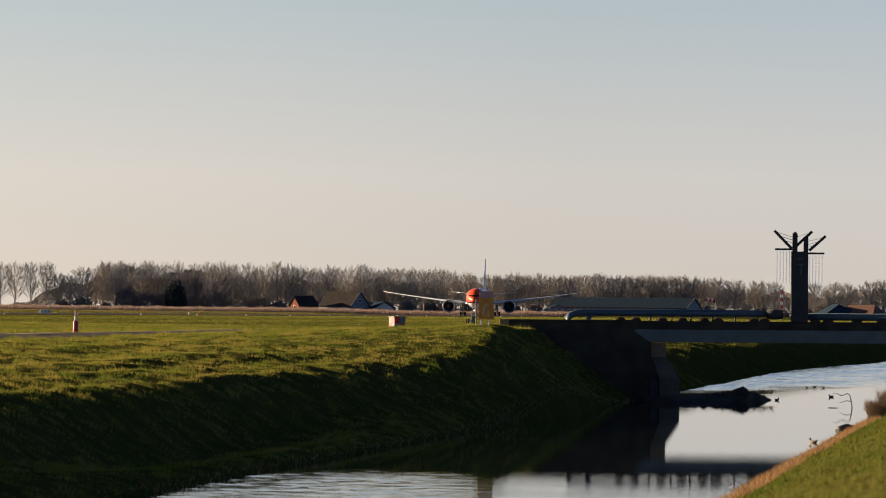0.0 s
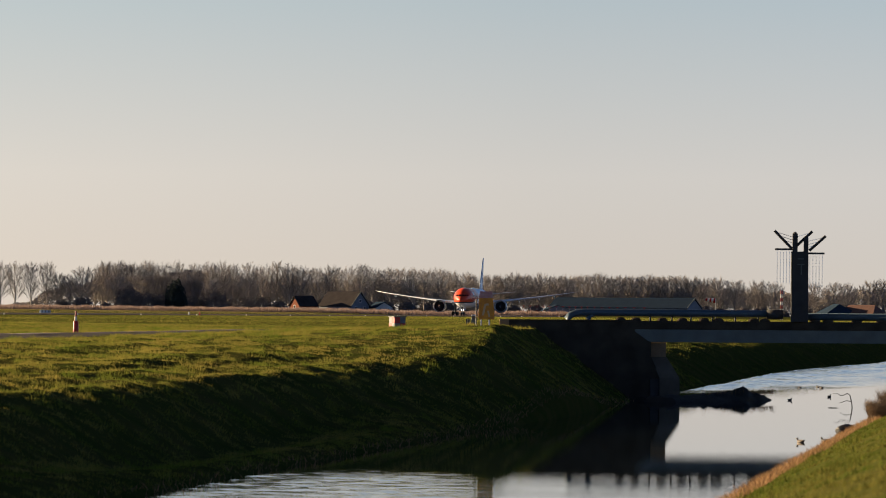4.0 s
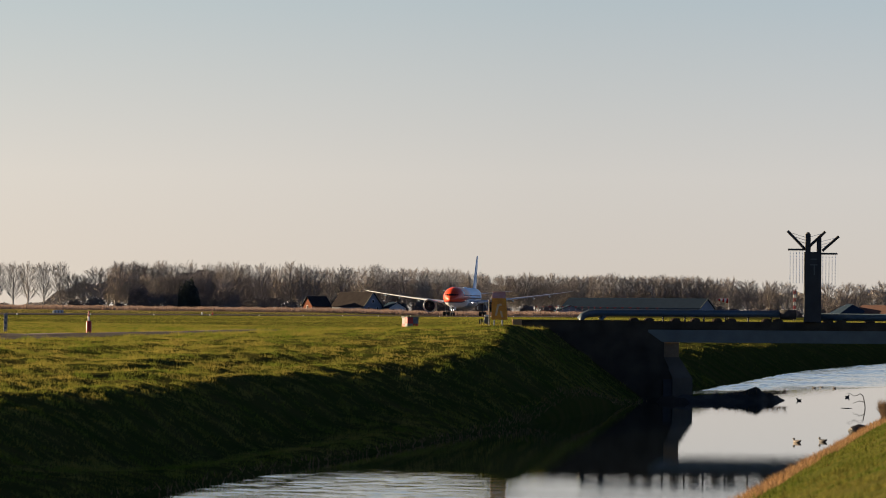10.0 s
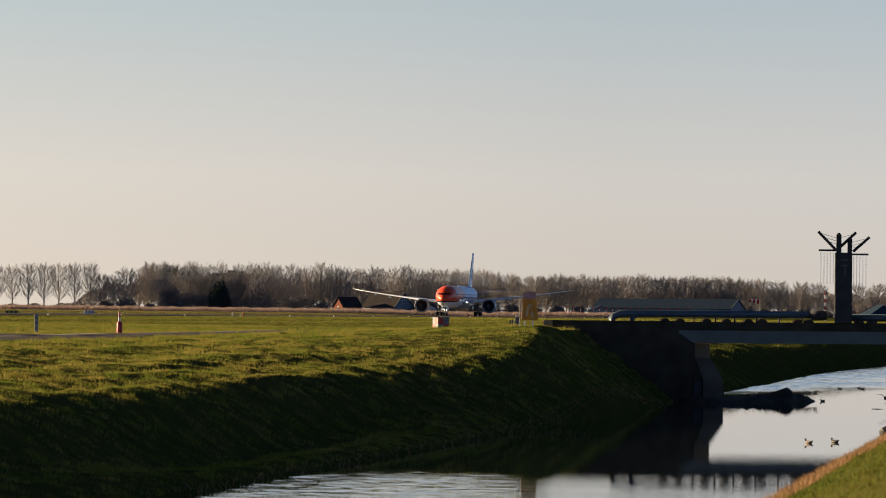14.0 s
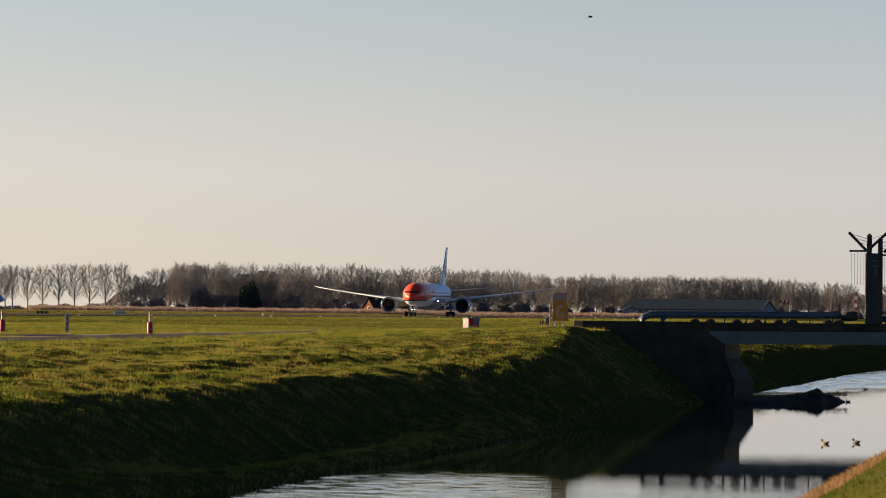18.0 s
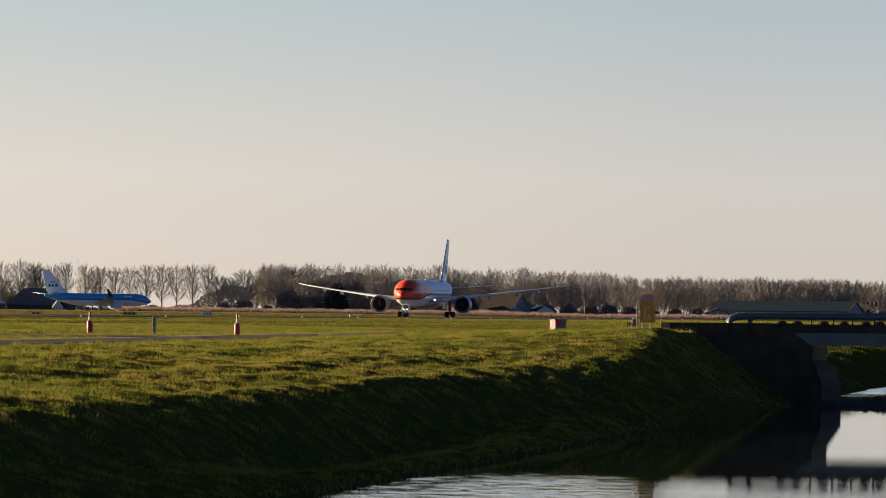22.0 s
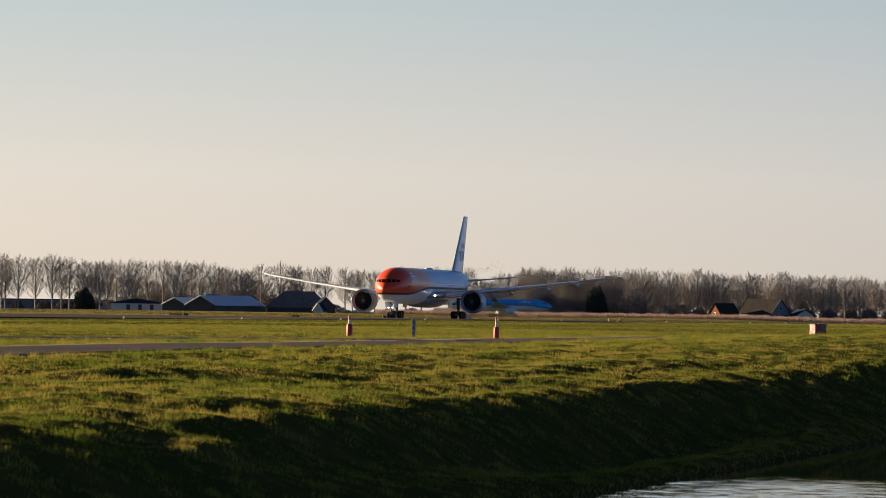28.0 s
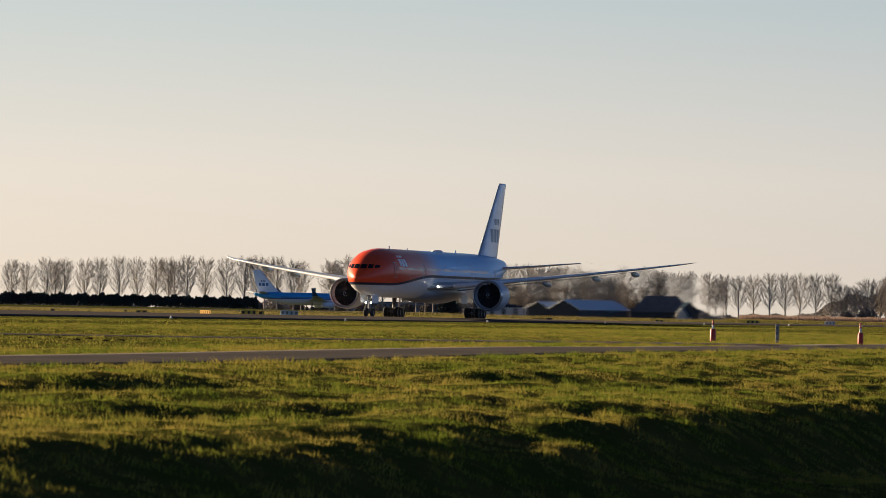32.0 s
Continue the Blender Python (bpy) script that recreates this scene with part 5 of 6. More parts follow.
def on_fin(rows, x, w, z0, z1, sgn, material, parent, label):
    """A thin painted block that follows the fin's surface."""
    def side(xx, z):
        for (za, la, ca, ta), (zb, lb, cb, tb) in zip(rows, rows[1:]):
            if za <= z <= zb:
                q = (z - za) / (zb - za)
                le, ch, th = la + (lb - la) * q, ca + (cb - ca) * q, ta + (tb - ta) * q
                k = min(max((le - xx) / ch, 0.001), 0.999)
                t = th * 2.6 * (0.2969 * math.sqrt(k) - 0.126 * k - 0.3516 * k * k + 0.2843 * k ** 3 - 0.1015 * k ** 4) * ch * 2
                return 0.02 * ch * math.sin(math.pi * k) + (0.55 * t if sgn > 0 else -0.45 * t)
        return 0.0
    bm = B()
    grid = [[bm.verts.new((x - w * i / 3, side(x - w * i / 3, z0 + (z1 - z0) * j / 2) + sgn * 0.025, z0 + (z1 - z0) * j / 2)) for j in range(3)] for i in range(4)]
    for i in range(3):
        for j in range(2):
            bm.faces.new((grid[i][j], grid[i][j + 1], grid[i + 1][j + 1], grid[i + 1][j]))
    return part("mark_block", bm, material, parent, label)


def big_airliner():
    """Local: x forward from the nose, y to its left wing, z up from the tarmac."""
    pl = thing("wide_body_airliner", pose(0, 0, 0), "large airliner with orange nose fading to pale blue, rolling down runway", "airplane")
    cz = 5.55
    R = 3.10
    paint = livery("orange_blue_livery", "orange", cz)
    prof = [(0.0, 0.05, 0.05, -0.75), (-0.35, 0.62, 0.55, -0.74), (-1.0, 1.12, 1.02, -0.68), (-2.0, 1.68, 1.58, -0.52), (-3.2, 2.15, 2.15, -0.32), (-4.6, 2.55, 2.58, -0.16), (-6.5, 2.88, 2.9, -0.06), (-9, 3.06, 3.06, 0),
            (-11.5, R, R, 0), (-18, R, R, 0), (-26, R, R, 0), (-36, R, R, 0), (-46, R, R, 0), (-52, R, R, 0.02), (-56, 2.98, 2.95, 0.14), (-60, 2.65, 2.62, 0.42), (-64, 2.15, 2.1, 0.82), (-68, 1.5, 1.5, 1.2), (-71.5, 0.8, 0.95, 1.5), (-73.2, 0.18, 0.6, 1.65)]
    body = part("fuselage", loft(B(), [ring(x, a, b, cz + c, 36) for x, a, b, c in prof]), paint, pl, "orange, pale blue and white painted body", True)
    # flight deck panes, laid on the curved nose
    def nose_x(y, z):
        for (x0, a0, b0, c0), (x1, a1, b1, c1) in zip(prof, prof[1:]):
            for k in range(60):
                q = k / 60
                if (y / (a0 + (a1 - a0) * q)) ** 2 + ((z - cz - c0 - (c1 - c0) * q) / (b0 + (b1 - b0) * q)) ** 2 <= 1:
                    return x0 + (x1 - x0) * q
        return -4.0
    for sgn in (-1, 1):
        for y0, y1, za, zb, zc, zd in ((0.09, 0.78, 0.42, 0.44, 0.98, 0.98), (0.94, 1.42, 0.44, 0.48, 0.98, 0.95), (1.58, 1.98, 0.50, 0.56, 0.94, 0.86)):
            bm = B()
            grid = []
            for i in range(4):
                for j in range(3):
                    k, h = i / 3, j / 2
                    y = y0 + (y1 - y0) * k
                    z = cz + (za + (zb - za) * k) * (1 - h) + (zc + (zd - zc) * k) * h
                    grid.append(bm.verts.new((nose_x(y, z) + 0.05, sgn * y * 1.01, z + 0.01)))
            for i in range(3):
                for j in range(2):
                    bm.faces.new((grid[i * 3 + j], grid[i * 3 + j + 1], grid[i * 3 + j + 4], grid[i * 3 + j + 3]))
            bmesh.ops.solidify(bm, geom=list(bm.faces), thickness=0.04)
            part("flight_deck_window", bm, M_GLASS, body, "dark flight deck pane")
    # cabin windows and doors
    for sgn in (-1, 1):
        bm = B()
        x = -8.5
        while x > -60:
            k = 1 if x > -52 else 1 - (abs(x) - 52) * 0.02
            y = math.sqrt(max(0.1, (3.1 * k) ** 2 - 0.55 ** 2)) + 0.004
            box(bm, x - 0.12, x + 0.12, sgn * (y - 0.02), sgn * (y + 0.012), cz + 0.42, cz + 0.75)
            x -= 0.53
        tagged(part("cabin_windows", bm, M_CABIN, body), kind="stuff")
        for dx in (-7.6, -20.5, -31.0, -44.5, -56.5):
            bm = B()
            rr = 3.108 if dx > -52 else 2.96
            rr = 2.99 if dx > -8 else rr
            for z0, z1 in ((-0.62, -0.58), (1.25, 1.29)):
                y0 = math.sqrt(rr * rr - z0 * z0)
                box(bm, dx - 0.55, dx + 0.55, sgn * (y0 - 0.05), sgn * (y0 + 0.008), cz + z0, cz + z1)
            for ex in (-0.55, 0.51):
                zs = [-0.6 + 1.88 * i / 6 for i in range(7)]
                loft(bm, [[(dx + ex, sgn * (math.sqrt(rr * rr - z * z) + o), cz + z), (dx + ex + 0.04, sgn * (math.sqrt(rr * rr - z * z) + o), cz + z), (dx + ex + 0.04, sgn * (math.sqrt(rr * rr - z * z) - 0.05), cz + z), (dx + ex, sgn * (math.sqrt(rr * rr - z * z) - 0.05), cz + z)] for z in zs for o in (0.008,)])
            part("door_outline", bm, M_WING, body, "pale seam of a cabin door")
        # emblem as plain shapes: crown dots and a block of bars
        bm = B()
        for i in range(3):
            x0 = -9.6 - i * 1.15
            rings = []
            for z in (0.85, 1.15, 1.45, 1.75):
                y0 = math.sqrt(3.1 ** 2 - z * z)
                rings.append([(x0 - 0.85, sgn * (y0 - 0.05), cz + z), (x0, sgn * (y0 - 0.05), cz + z), (x0, sgn * (y0 + 0.02), cz + z), (x0 - 0.85, sgn * (y0 + 0.02), cz + z)])
            loft(bm, rings)
        for i in range(3):
            x0 = -9.9 - i * 0.75
            y0 = math.sqrt(3.09 ** 2 - 2.0 ** 2) + 0.01
            box(bm, x0 - 0.4, x0, sgn * (y0 - 0.2), sgn * (y0 + 0.05), cz + 1.95, cz + 2.2)
        part("emblem", bm, M_LETTER, body, "white airline mark as plain blocks")
    # wing box fairing
    bm = loft(B(), [ring(x, ry, rz, z, 24) for x, ry, rz, z in ((-23, 0.4, 0.3, 3.2), (-26, 2.6, 1.1, 3.35), (-30, 3.35, 1.5, 3.4), (-38, 3.4, 1.55, 3.4), (-43, 2.7, 1.1, 3.4), (-47, 0.4, 0.3, 3.1))])
    part("belly_fairing", bm, M_WING, pl, "grey belly fairing", True)
    for sgn in (-1, 1):
        # wing with raked tip
        rows = [(2.2, -23.6, 14.6, 0.14, 3.75), (5.5, -26.1, 11.6, 0.13, 4.12), (9.6, -28.9, 9.2, 0.12, 4.62), (14, -32.0, 7.4, 0.11, 5.15), (20, -36.2, 5.6, 0.10, 5.92), (26, -40.6, 4.2, 0.10, 6.75), (29.8, -43.5, 3.3, 0.09, 7.32), (31.4, -46.0, 2.0, 0.09, 7.62), (32.4, -48.2, 0.5, 0.09, 7.85)]
        wing = part("wing", loft(B(), [foil(le, c, th, sgn * y, z) for y, le, c, th, z in rows]), M_WING, pl, "grey swept wing flexed upward", True)
        lead = [(le + 0.03, sgn * y, z + 0.02) for y, le, c, th, z in rows[1:-1]]
        part("leading_edge", tube(B(), lead, [max(0.05, 0.028 * r[2]) for r in rows[1:-1]], 6), M_COWL, wing, "pale leading edge", True)
        for y, xx, z in ((6.2, -38.5, 3.75), (14.5, -39.6, 4.75), (20.6, -41.9, 5.55), (25.2, -44.4, 6.25)):
            bm = loft(B(), [ring(xx + dx, r, r * 1.3, z + dz, 10) for dx, r, dz in ((2.6, 0.05, 0.05), (1.6, 0.22, -0.08), (0.2, 0.28, -0.16), (-1.4, 0.2, -0.2), (-2.4, 0.04, -0.2))])
            for q in bm.verts:
                q.co.y += sgn * y
            part("flap_fairing", bm, M_WING, wing, "", True)
        bm = B()
        fl = [foil(le - c * 0.86, c * 0.2, 0.10, sgn * y, z - 0.012 * c - 0.15) for y, le, c, th, z in rows[:6]]
        part("flap", loft(bm, fl), M_WING, wing, "lowered trailing edge flap", True)
        # engine
        ex, ey, ez = -27.3, sgn * 9.61, 3.0
        eng = part("engine_cowl", lathe(B(), [(-0.35, 1.72), (-0.05, 1.80), (0, 1.83), (-0.1, 1.90), (-0.45, 1.98), (-1.6, 2.05), (-3.0, 2.03), (-4.4, 1.86), (-5.3, 1.68), (-5.3, 1.6), (-3.5, 1.62), (-1.4, 1.62), (-0.35, 1.66)], ex, ey, ez, 40), M_COWL, pl, "white engine cowl", True)
        part("intake_lip", lathe(B(), [(-0.45, 1.70), (-0.12, 1.765), (0.02, 1.84), (-0.06, 1.90), (-0.42, 1.985)], ex + 0.015, ey, ez, 40), M_METAL, eng, "polished metal intake lip", True)
        bm = B()
        tube(bm, [(ex - 1.55, ey, ez), (ex - 1.45, ey, ez)], 1.63, 40)
        part("fan_back", bm, M_BLACK, eng)
        bm = B()
        for k in range(22):
            a = k * math.tau / 22
            p = []
            for r, tw, w in ((0.45, 0.25, 0.15), (1.05, 0.6, 0.2), (1.58, 0.9, 0.22)):
                for s_ in (-1, 1):
                    aa = a + s_ * w / r * math.cos(tw) * 0.5
                    p.append(bm.verts.new((ex - 1.2 + s_ * 0.14 * math.sin(tw), ey + r * math.cos(aa), ez + r * math.sin(aa))))
            bm.faces.new((p[0], p[1], p[3], p[2]))
            bm.faces.new((p[2], p[3], p[5], p[4]))
        part("fan", bm, M_FAN, eng, "dark fan blades")
        spin = part("spinner", lathe(B(), [(-0.55, 0.02), (-0.7, 0.2), (-1.0, 0.38), (-1.3, 0.47)], ex, ey, ez, 20), M_SPINNER, eng, "black spinner with a white spiral", True)
        bm = B()
        for k in range(10):
            a = k * 0.55
            r = 0.08 + 0.028 * k
            xx = ex - 0.575 - (r / 0.47) ** 1.3 * 0.62 + 0.02
            box(bm, xx - 0.03, xx + 0.02, ey + r * math.cos(a) - 0.05, ey + r * math.cos(a) + 0.05, ez + r * math.sin(a) - 0.05, ez + r * math.sin(a) + 0.05)
        part("spiral_mark", bm, M_LETTER, spin)
        part("core_nozzle", lathe(B(), [(-5.0, 1.2), (-6.4, 0.95), (-7.2, 0.72), (-7.0, 0.4), (-8.2, 0.06)], ex, ey, ez, 24), M_FAN, eng, "dark exhaust cone", True)
        bm = loft(B(), [[(ex - a, ey - w, z), (ex - a, ey + w, z), (ex - b_, ey + w * 0.6, z), (ex - b_, ey - w * 0.6, z)] for a, b_, w, z in ((1.9, 6.3, 0.2, 4.7), (2.3, 7.6, 0.22, 4.95), (3.0, 8.6, 0.2, 5.0))])
        part("pylon", bm, M_WING, eng)
        # tailplane
        rows = [(0.8, -62.6, 7.2, 0.10, 6.7), (4, -65.6, 5.3, 0.09, 7.0), (8, -69.0, 3.6, 0.09, 7.45), (10.75, -71.6, 2.3, 0.08, 7.75)]
        st = part("tailplane", loft(B(), [foil(le, c, th, sgn * y, z) for y, le, c, th, z in rows]), M_WING, pl, "grey horizontal tailplane", True)
        part("leading_edge", tube(B(), [(le + 0.02, sgn * y, z + 0.02) for y, le, c, th, z in rows], [0.1, 0.09, 0.07, 0.05], 6), M_METAL, st, "", True)
        # wing root landing light
        bm = tube(B(), [(-24.9, sgn * 3.75, 3.98), (-24.75, sgn * 3.75, 3.98)], 0.14, 12)
        part("wing_root_light", bm, M_LAMP, wing, "bright landing light")
        # main gear
        gear_leg(pl, -37.1, sgn * 5.5, 3.6, 0.66, (-1.47, 0, 1.47), 0.70, 3, 0.26)
        bm = box(B(), -38.6, -35.4, sgn * 4.0 - 0.05, sgn * 4.0 + 0.05, 1.9, 3.0, 0.02)
        part("gear_door", bm, M_WING, pl)
    gear_leg(pl, -5.9, 0, 2.9, 0.54, (0,), 0.42, 1, 0.17)
    for sgn in (-1, 1):
        bm = box(B(), -7.4, -4.6, sgn * 0.75 - 0.03, sgn * 0.75 + 0.03, 1.75, 2.75, 0.01)
        part("nose_gear_door", bm, M_COWL, pl)
        bm = tube(B(), [(-5.55, sgn * 0.33, 1.75), (-5.42, sgn * 0.33, 1.75)], 0.10, 12)
        part("nose_gear_light", bm, M_LAMP, pl, "bright taxi light on the nose leg")
    # fin
    rows = [(7.6, -57.2, 11.8, 0.10), (8.6, -59.2, 10.0, 0.095), (12, -62.8, 7.7, 0.09), (16, -67.0, 5.2, 0.085), (18.3, -69.4, 3.9, 0.08), (18.55, -69.9, 3.2, 0.05)]
    rings = []
    for z, le, c, th in rows:
        rings.append([(x, zz - 0.0, z) for x, zz, _ in [(p[0], p[2], 0) for p in foil(le, c, th, 0, 0)]])
    fin = part("fin", loft(B(), rings), M_FIN, pl, "white tail fin", True)
    part("leading_edge", tube(B(), [(le + 0.03, 0, z) for z, le, c, th in rows[1:]], [0.12, 0.1, 0.08, 0.06, 0.04], 6), M_CAP, fin, "", True)
    for sgn in (-1, 1):
        for i in range(3):
            on_fin(rows, -64.2 - i * 1.75, 1.3, 10.4, 12.2, sgn, M_FINMARK, fin, "faint grey blue block of the airline mark")
        for i in range(3):
            on_fin(rows, -66.2 - i * 0.95, 0.6, 12.8, 13.6, sgn, M_FINMARK, fin, "faint grey blue block of the airline mark")
    # aerials
    for x, h in ((-14.5, 0.35), (-23, 0.2), (-47, 0.35)):
        bm = B()
        box(bm, x - 0.3, x + 0.05, -0.02, 0.02, cz + 3.05, cz + 3.1 + h)
        part("aerial", bm, M_COWL, body)
    bm = loft(B(), [ring(x, r, r * 0.4, cz + 3.1, 12) for x, r in ((-36.0, 0.1), (-36.8, 0.5), (-38.6, 0.6), (-40.2, 0.1))])
    part("antenna_dome", bm, M_COWL, body, "", True)
    return pl


def small_airliner():
    pl = thing("narrow_body_airliner", pose(0, 0, 0), "blue and white twin-engine airliner rolling along the taxiway", "airplane", "blue airliners")
    cz = 3.55
    paint = livery("blue_white_livery", "blue", cz)
    R = 1.94
    prof = [(0, 0.05, 0.05, -0.45), (-0.5, 0.6, 0.55, -0.42), (-1.4, 1.15, 1.05, -0.3), (-2.6, 1.6, 1.5, -0.13), (-4.2, 1.85, 1.85, -0.03), (-6, R, R, 0), (-14, R, R, 0), (-24, R, R, 0), (-28, 1.88, 1.85, 0.1), (-32, 1.5, 1.45, 0.5), (-36, 0.85, 0.85, 0.95), (-38.2, 0.2, 0.3, 1.25)]
    body = part("fuselage", loft(B(), [ring(x, a, b, cz + c, 28) for x, a, b, c in prof]), paint, pl, "blue upper body over a white belly", True)
    for sgn in (-1, 1):
        bm = B()
        for x0, x1, y0, y1 in ((-2.35, -2.0, 0.08, 0.7), (-2.75, -2.3, 0.75, 1.15), (-3.4, -2.75, 1.15, 1.5)):
            box(bm, x0 - 0.25, x1, sgn * y0, sgn * y1, cz + 0.55, cz + 1.0)
        part("flight_deck_window", bm, M_GLASS, body, "dark flight deck panes")
        bm = B()
        x = -6.5
        while x > -30:
            box(bm, x - 0.12, x + 0.12, sgn * 1.85, sgn * 1.935, cz + 0.3, cz + 0.6)
            x -= 0.51
        tagged(part("cabin_windows", bm, M_GLASS, body), kind="stuff")
        bm = B()
        for i in range(3):
            box(bm, -8.6 - i * 0.95, -7.9 - i * 0.95, sgn * 1.6, sgn * 1.78, cz + 0.85, cz + 1.35)
        part("emblem", bm, M_LETTER, body, "white airline mark as plain blocks")
        rows = [(1.5, -13.2, 8.0, 0.13, 2.75), (5.2, -16.2, 5.2, 0.12, 3.15), (10, -18.8, 3.6, 0.11, 3.7), (16.6, -22.6, 1.9, 0.10, 4.5)]
        wing = part("wing", loft(B(), [foil(le, c, th, sgn * y, z) for y, le, c, th, z in rows]), M_WING, pl, "grey wing", True)
        bm = loft(B(), [[(x0, sgn * y, z), (x0 - c, sgn * y, z), (x0 - c, sgn * (y + 0.06), z), (x0, sgn * (y + 0.06), z)] for x0, c, y, z in ((-22.7, 1.8, 16.6, 4.5), (-23.2, 1.5, 16.9, 5.2), (-24.6, 0.6, 17.2, 6.9))])
        part("winglet", bm, M_WINGLET, wing, "dark blue winglet")
        eng = part("engine_cowl", lathe(B(), [(-0.3, 0.8), (0, 0.9), (-0.2, 1.0), (-1.0, 1.08), (-2.4, 1.0), (-3.4, 0.75), (-3.3, 0.6), (-1.2, 0.78), (-0.3, 0.78)], -13.6, sgn * 4.83, 1.75, 24), M_COWL, pl, "white engine cowl", True)
        part("fan", tube(B(), [(-14.8, sgn * 4.83, 1.75), (-14.7, sgn * 4.83, 1.75)], 0.8, 20), M_BLACK, eng)
        rows = [(0.6, -33.3, 4.0, 0.1, 4.9), (7.15, -37.2, 1.7, 0.09, 5.6)]
        part("tailplane", loft(B(), [foil(le, c, th, sgn * y, z) for y, le, c, th, z in rows]), M_WING, pl, "grey tailplane", True)
        gear_leg(pl, -19.8, sgn * 2.86, 2.2, 0.55, (0,), 0.42, 1, 0.14)
    gear_leg(pl, -4.2, 0, 2.0, 0.35, (0,), 0.2, 1, 0.1)
    rows = [(5.0, -26.0, 10.5, 0.05), (5.7, -30.2, 7.1, 0.09), (8, -32.4, 5.7, 0.09), (12.3, -36.2, 2.9, 0.08), (12.5, -36.6, 2.4, 0.05)]
    rings = [[(p[0], p[2], z) for p in foil(le, c, th, 0, 0)] for z, le, c, th in rows]
    fin = part("fin", loft(B(), rings), M_FIN, pl, "white tail fin", True)
    for sgn in (-1, 1):
        for i in range(3):
            on_fin(rows, -33.7 - i * 1.15, 0.9, 7.4, 8.4, sgn, M_MARK, fin, "blue block of the airline mark")
        for i in range(3):
            on_fin(rows, -34.7 - i * 0.55, 0.35, 8.7, 9.2, sgn, M_MARK, fin, "blue block of the airline mark")
    return pl


BIG = big_airliner()
BLUE_1 = small_airliner()
BLUE_2 = copy_thing(BLUE_1, pose(0, 0, 0))


# ---- hot exhaust air behind the engines: a clear veil that bends the light a little ----
def hot_air():
    m = bpy.data.materials.new("hot_clear_air")
    m.use_nodes = True
    n, l = m.node_tree.nodes, m.node_tree.links
    n.remove(n["Principled BSDF"])
    ref = n.new("ShaderNodeBsdfRefraction")
    ref.inputs["IOR"].default_value, ref.inputs["Roughness"].default_value = 1.00012, 0.0
    tc, nz, bp = n.new("ShaderNodeTexCoord"), n.new("ShaderNodeTexNoise"), n.new("ShaderNodeBump")
    nz.inputs["Scale"].default_value, nz.inputs["Detail"].default_value = 2.5, 4
    bp.inputs["Strength"].default_value, bp.inputs["Distance"].default_value = 1.0, 0.3
    l.new(tc.outputs["Object"], nz.inputs["Vector"])
    l.new(nz.outputs["Fac"], bp.inputs["Height"])
    l.new(bp.outputs[0], ref.inputs["Normal"])
    l.new(ref.outputs[0], n["Material Output"].inputs[0])
    return m


def exhaust_plume():
    """A thin upright tongue of hot air behind the tail with a ragged top; x runs forward as on the airliner."""
    V, F = [], []
    n, m, thick = 90, 6, 0.5
    for i in range(n + 1):
        k = i / n
        x = -46 - 170 * k
        top = (4.0 + 4.5 * smooth(0.0, 0.5, k) - 2.0 * smooth(0.6, 1.0, k)) + 1.3 * noise.noise((x * 0.09, 0, 3)) + 0.7 * noise.noise((x * 0.3, 0, 5))
        y = 1.5 * noise.noise((x * 0.03, 7, 0)) + 0.15 * noise.noise((x * 0.15, 2, 0))
        for side in (-0.5, 0.5):
            for q in range(m + 1):
                V.append((x, y + side * thick * (1 - 0.7 * (q / m) ** 3), 0.25 + (top - 0.25) * q / m))
    w = 2 * (m + 1)
    for i in range(n):
        a, b = i * w, (i + 1) * w
        for q in range(m):
            F.append((a + q, a + q + 1, b + q + 1, b + q))
            F.append((a + m + 1 + q, b + m + 1 + q, b + m + 2 + q, a + m + 2 + q))
        F.append((a, b, b + m + 1, a + m + 1))
        F.append((a + m, a + 2 * m + 1, b + 2 * m + 1, b + m))
    for a in (0, n * w):
        for q in range(m):
            F.append((a + q, a + q + 1, a + m + 2 + q, a + m + 1 + q))
    ob = raw("exhaust_plume", V, F, hot_air(), None, True)
    ob.visible_shadow = False
    return tagged(ob, "clear shimmering hot exhaust air trailing behind the airliner", "exhaust", "", "stuff")


PLUME = exhaust_plume()


def bird_flock():
    """A dense flock of small birds over the trees, wings at all angles."""
    rb = random.Random(23)
    V, F = [], []
    for _ in range(120):
        x = rb.gauss(0, 4.2)
        c = Vector((x, rb.gauss(0, 5), rb.gauss(0, 0.9) + 0.9 * math.sin(x * 0.35)))
        flap, way = rb.uniform(-0.8, 0.9), rb.uniform(-0.5, 0.5)
        f, sd = Vector((math.cos(way), math.sin(way), 0)), Vector((-math.sin(way), math.cos(way), 0))
        up = Vector((0, 0, 1))
        body = [c + f * 0.14, c + sd * 0.035, c - f * 0.12, c - sd * 0.035, c + up * 0.04, c - up * 0.04]
        tips = [c + (sd * q * math.cos(flap) + up * math.sin(flap)) * 0.22 - f * 0.03 for q in (-1, 1)]
        at = len(V)
        V += body + tips + [c + f * 0.05, c - f * 0.06]
        F += [[at + a for a in t] for t in ((0, 1, 4), (1, 2, 4), (2, 3, 4), (3, 0, 4), (1, 0, 5), (2, 1, 5), (3, 2, 5), (0, 3, 5), (8, 6, 9), (8, 9, 7))]
    ob = raw("bird_flock", V, F, M_BLACK)
    return tagged(ob, "loose flock of small dark birds over the treetops", "birds", "", "stuff")


FLOCK = bird_flock()


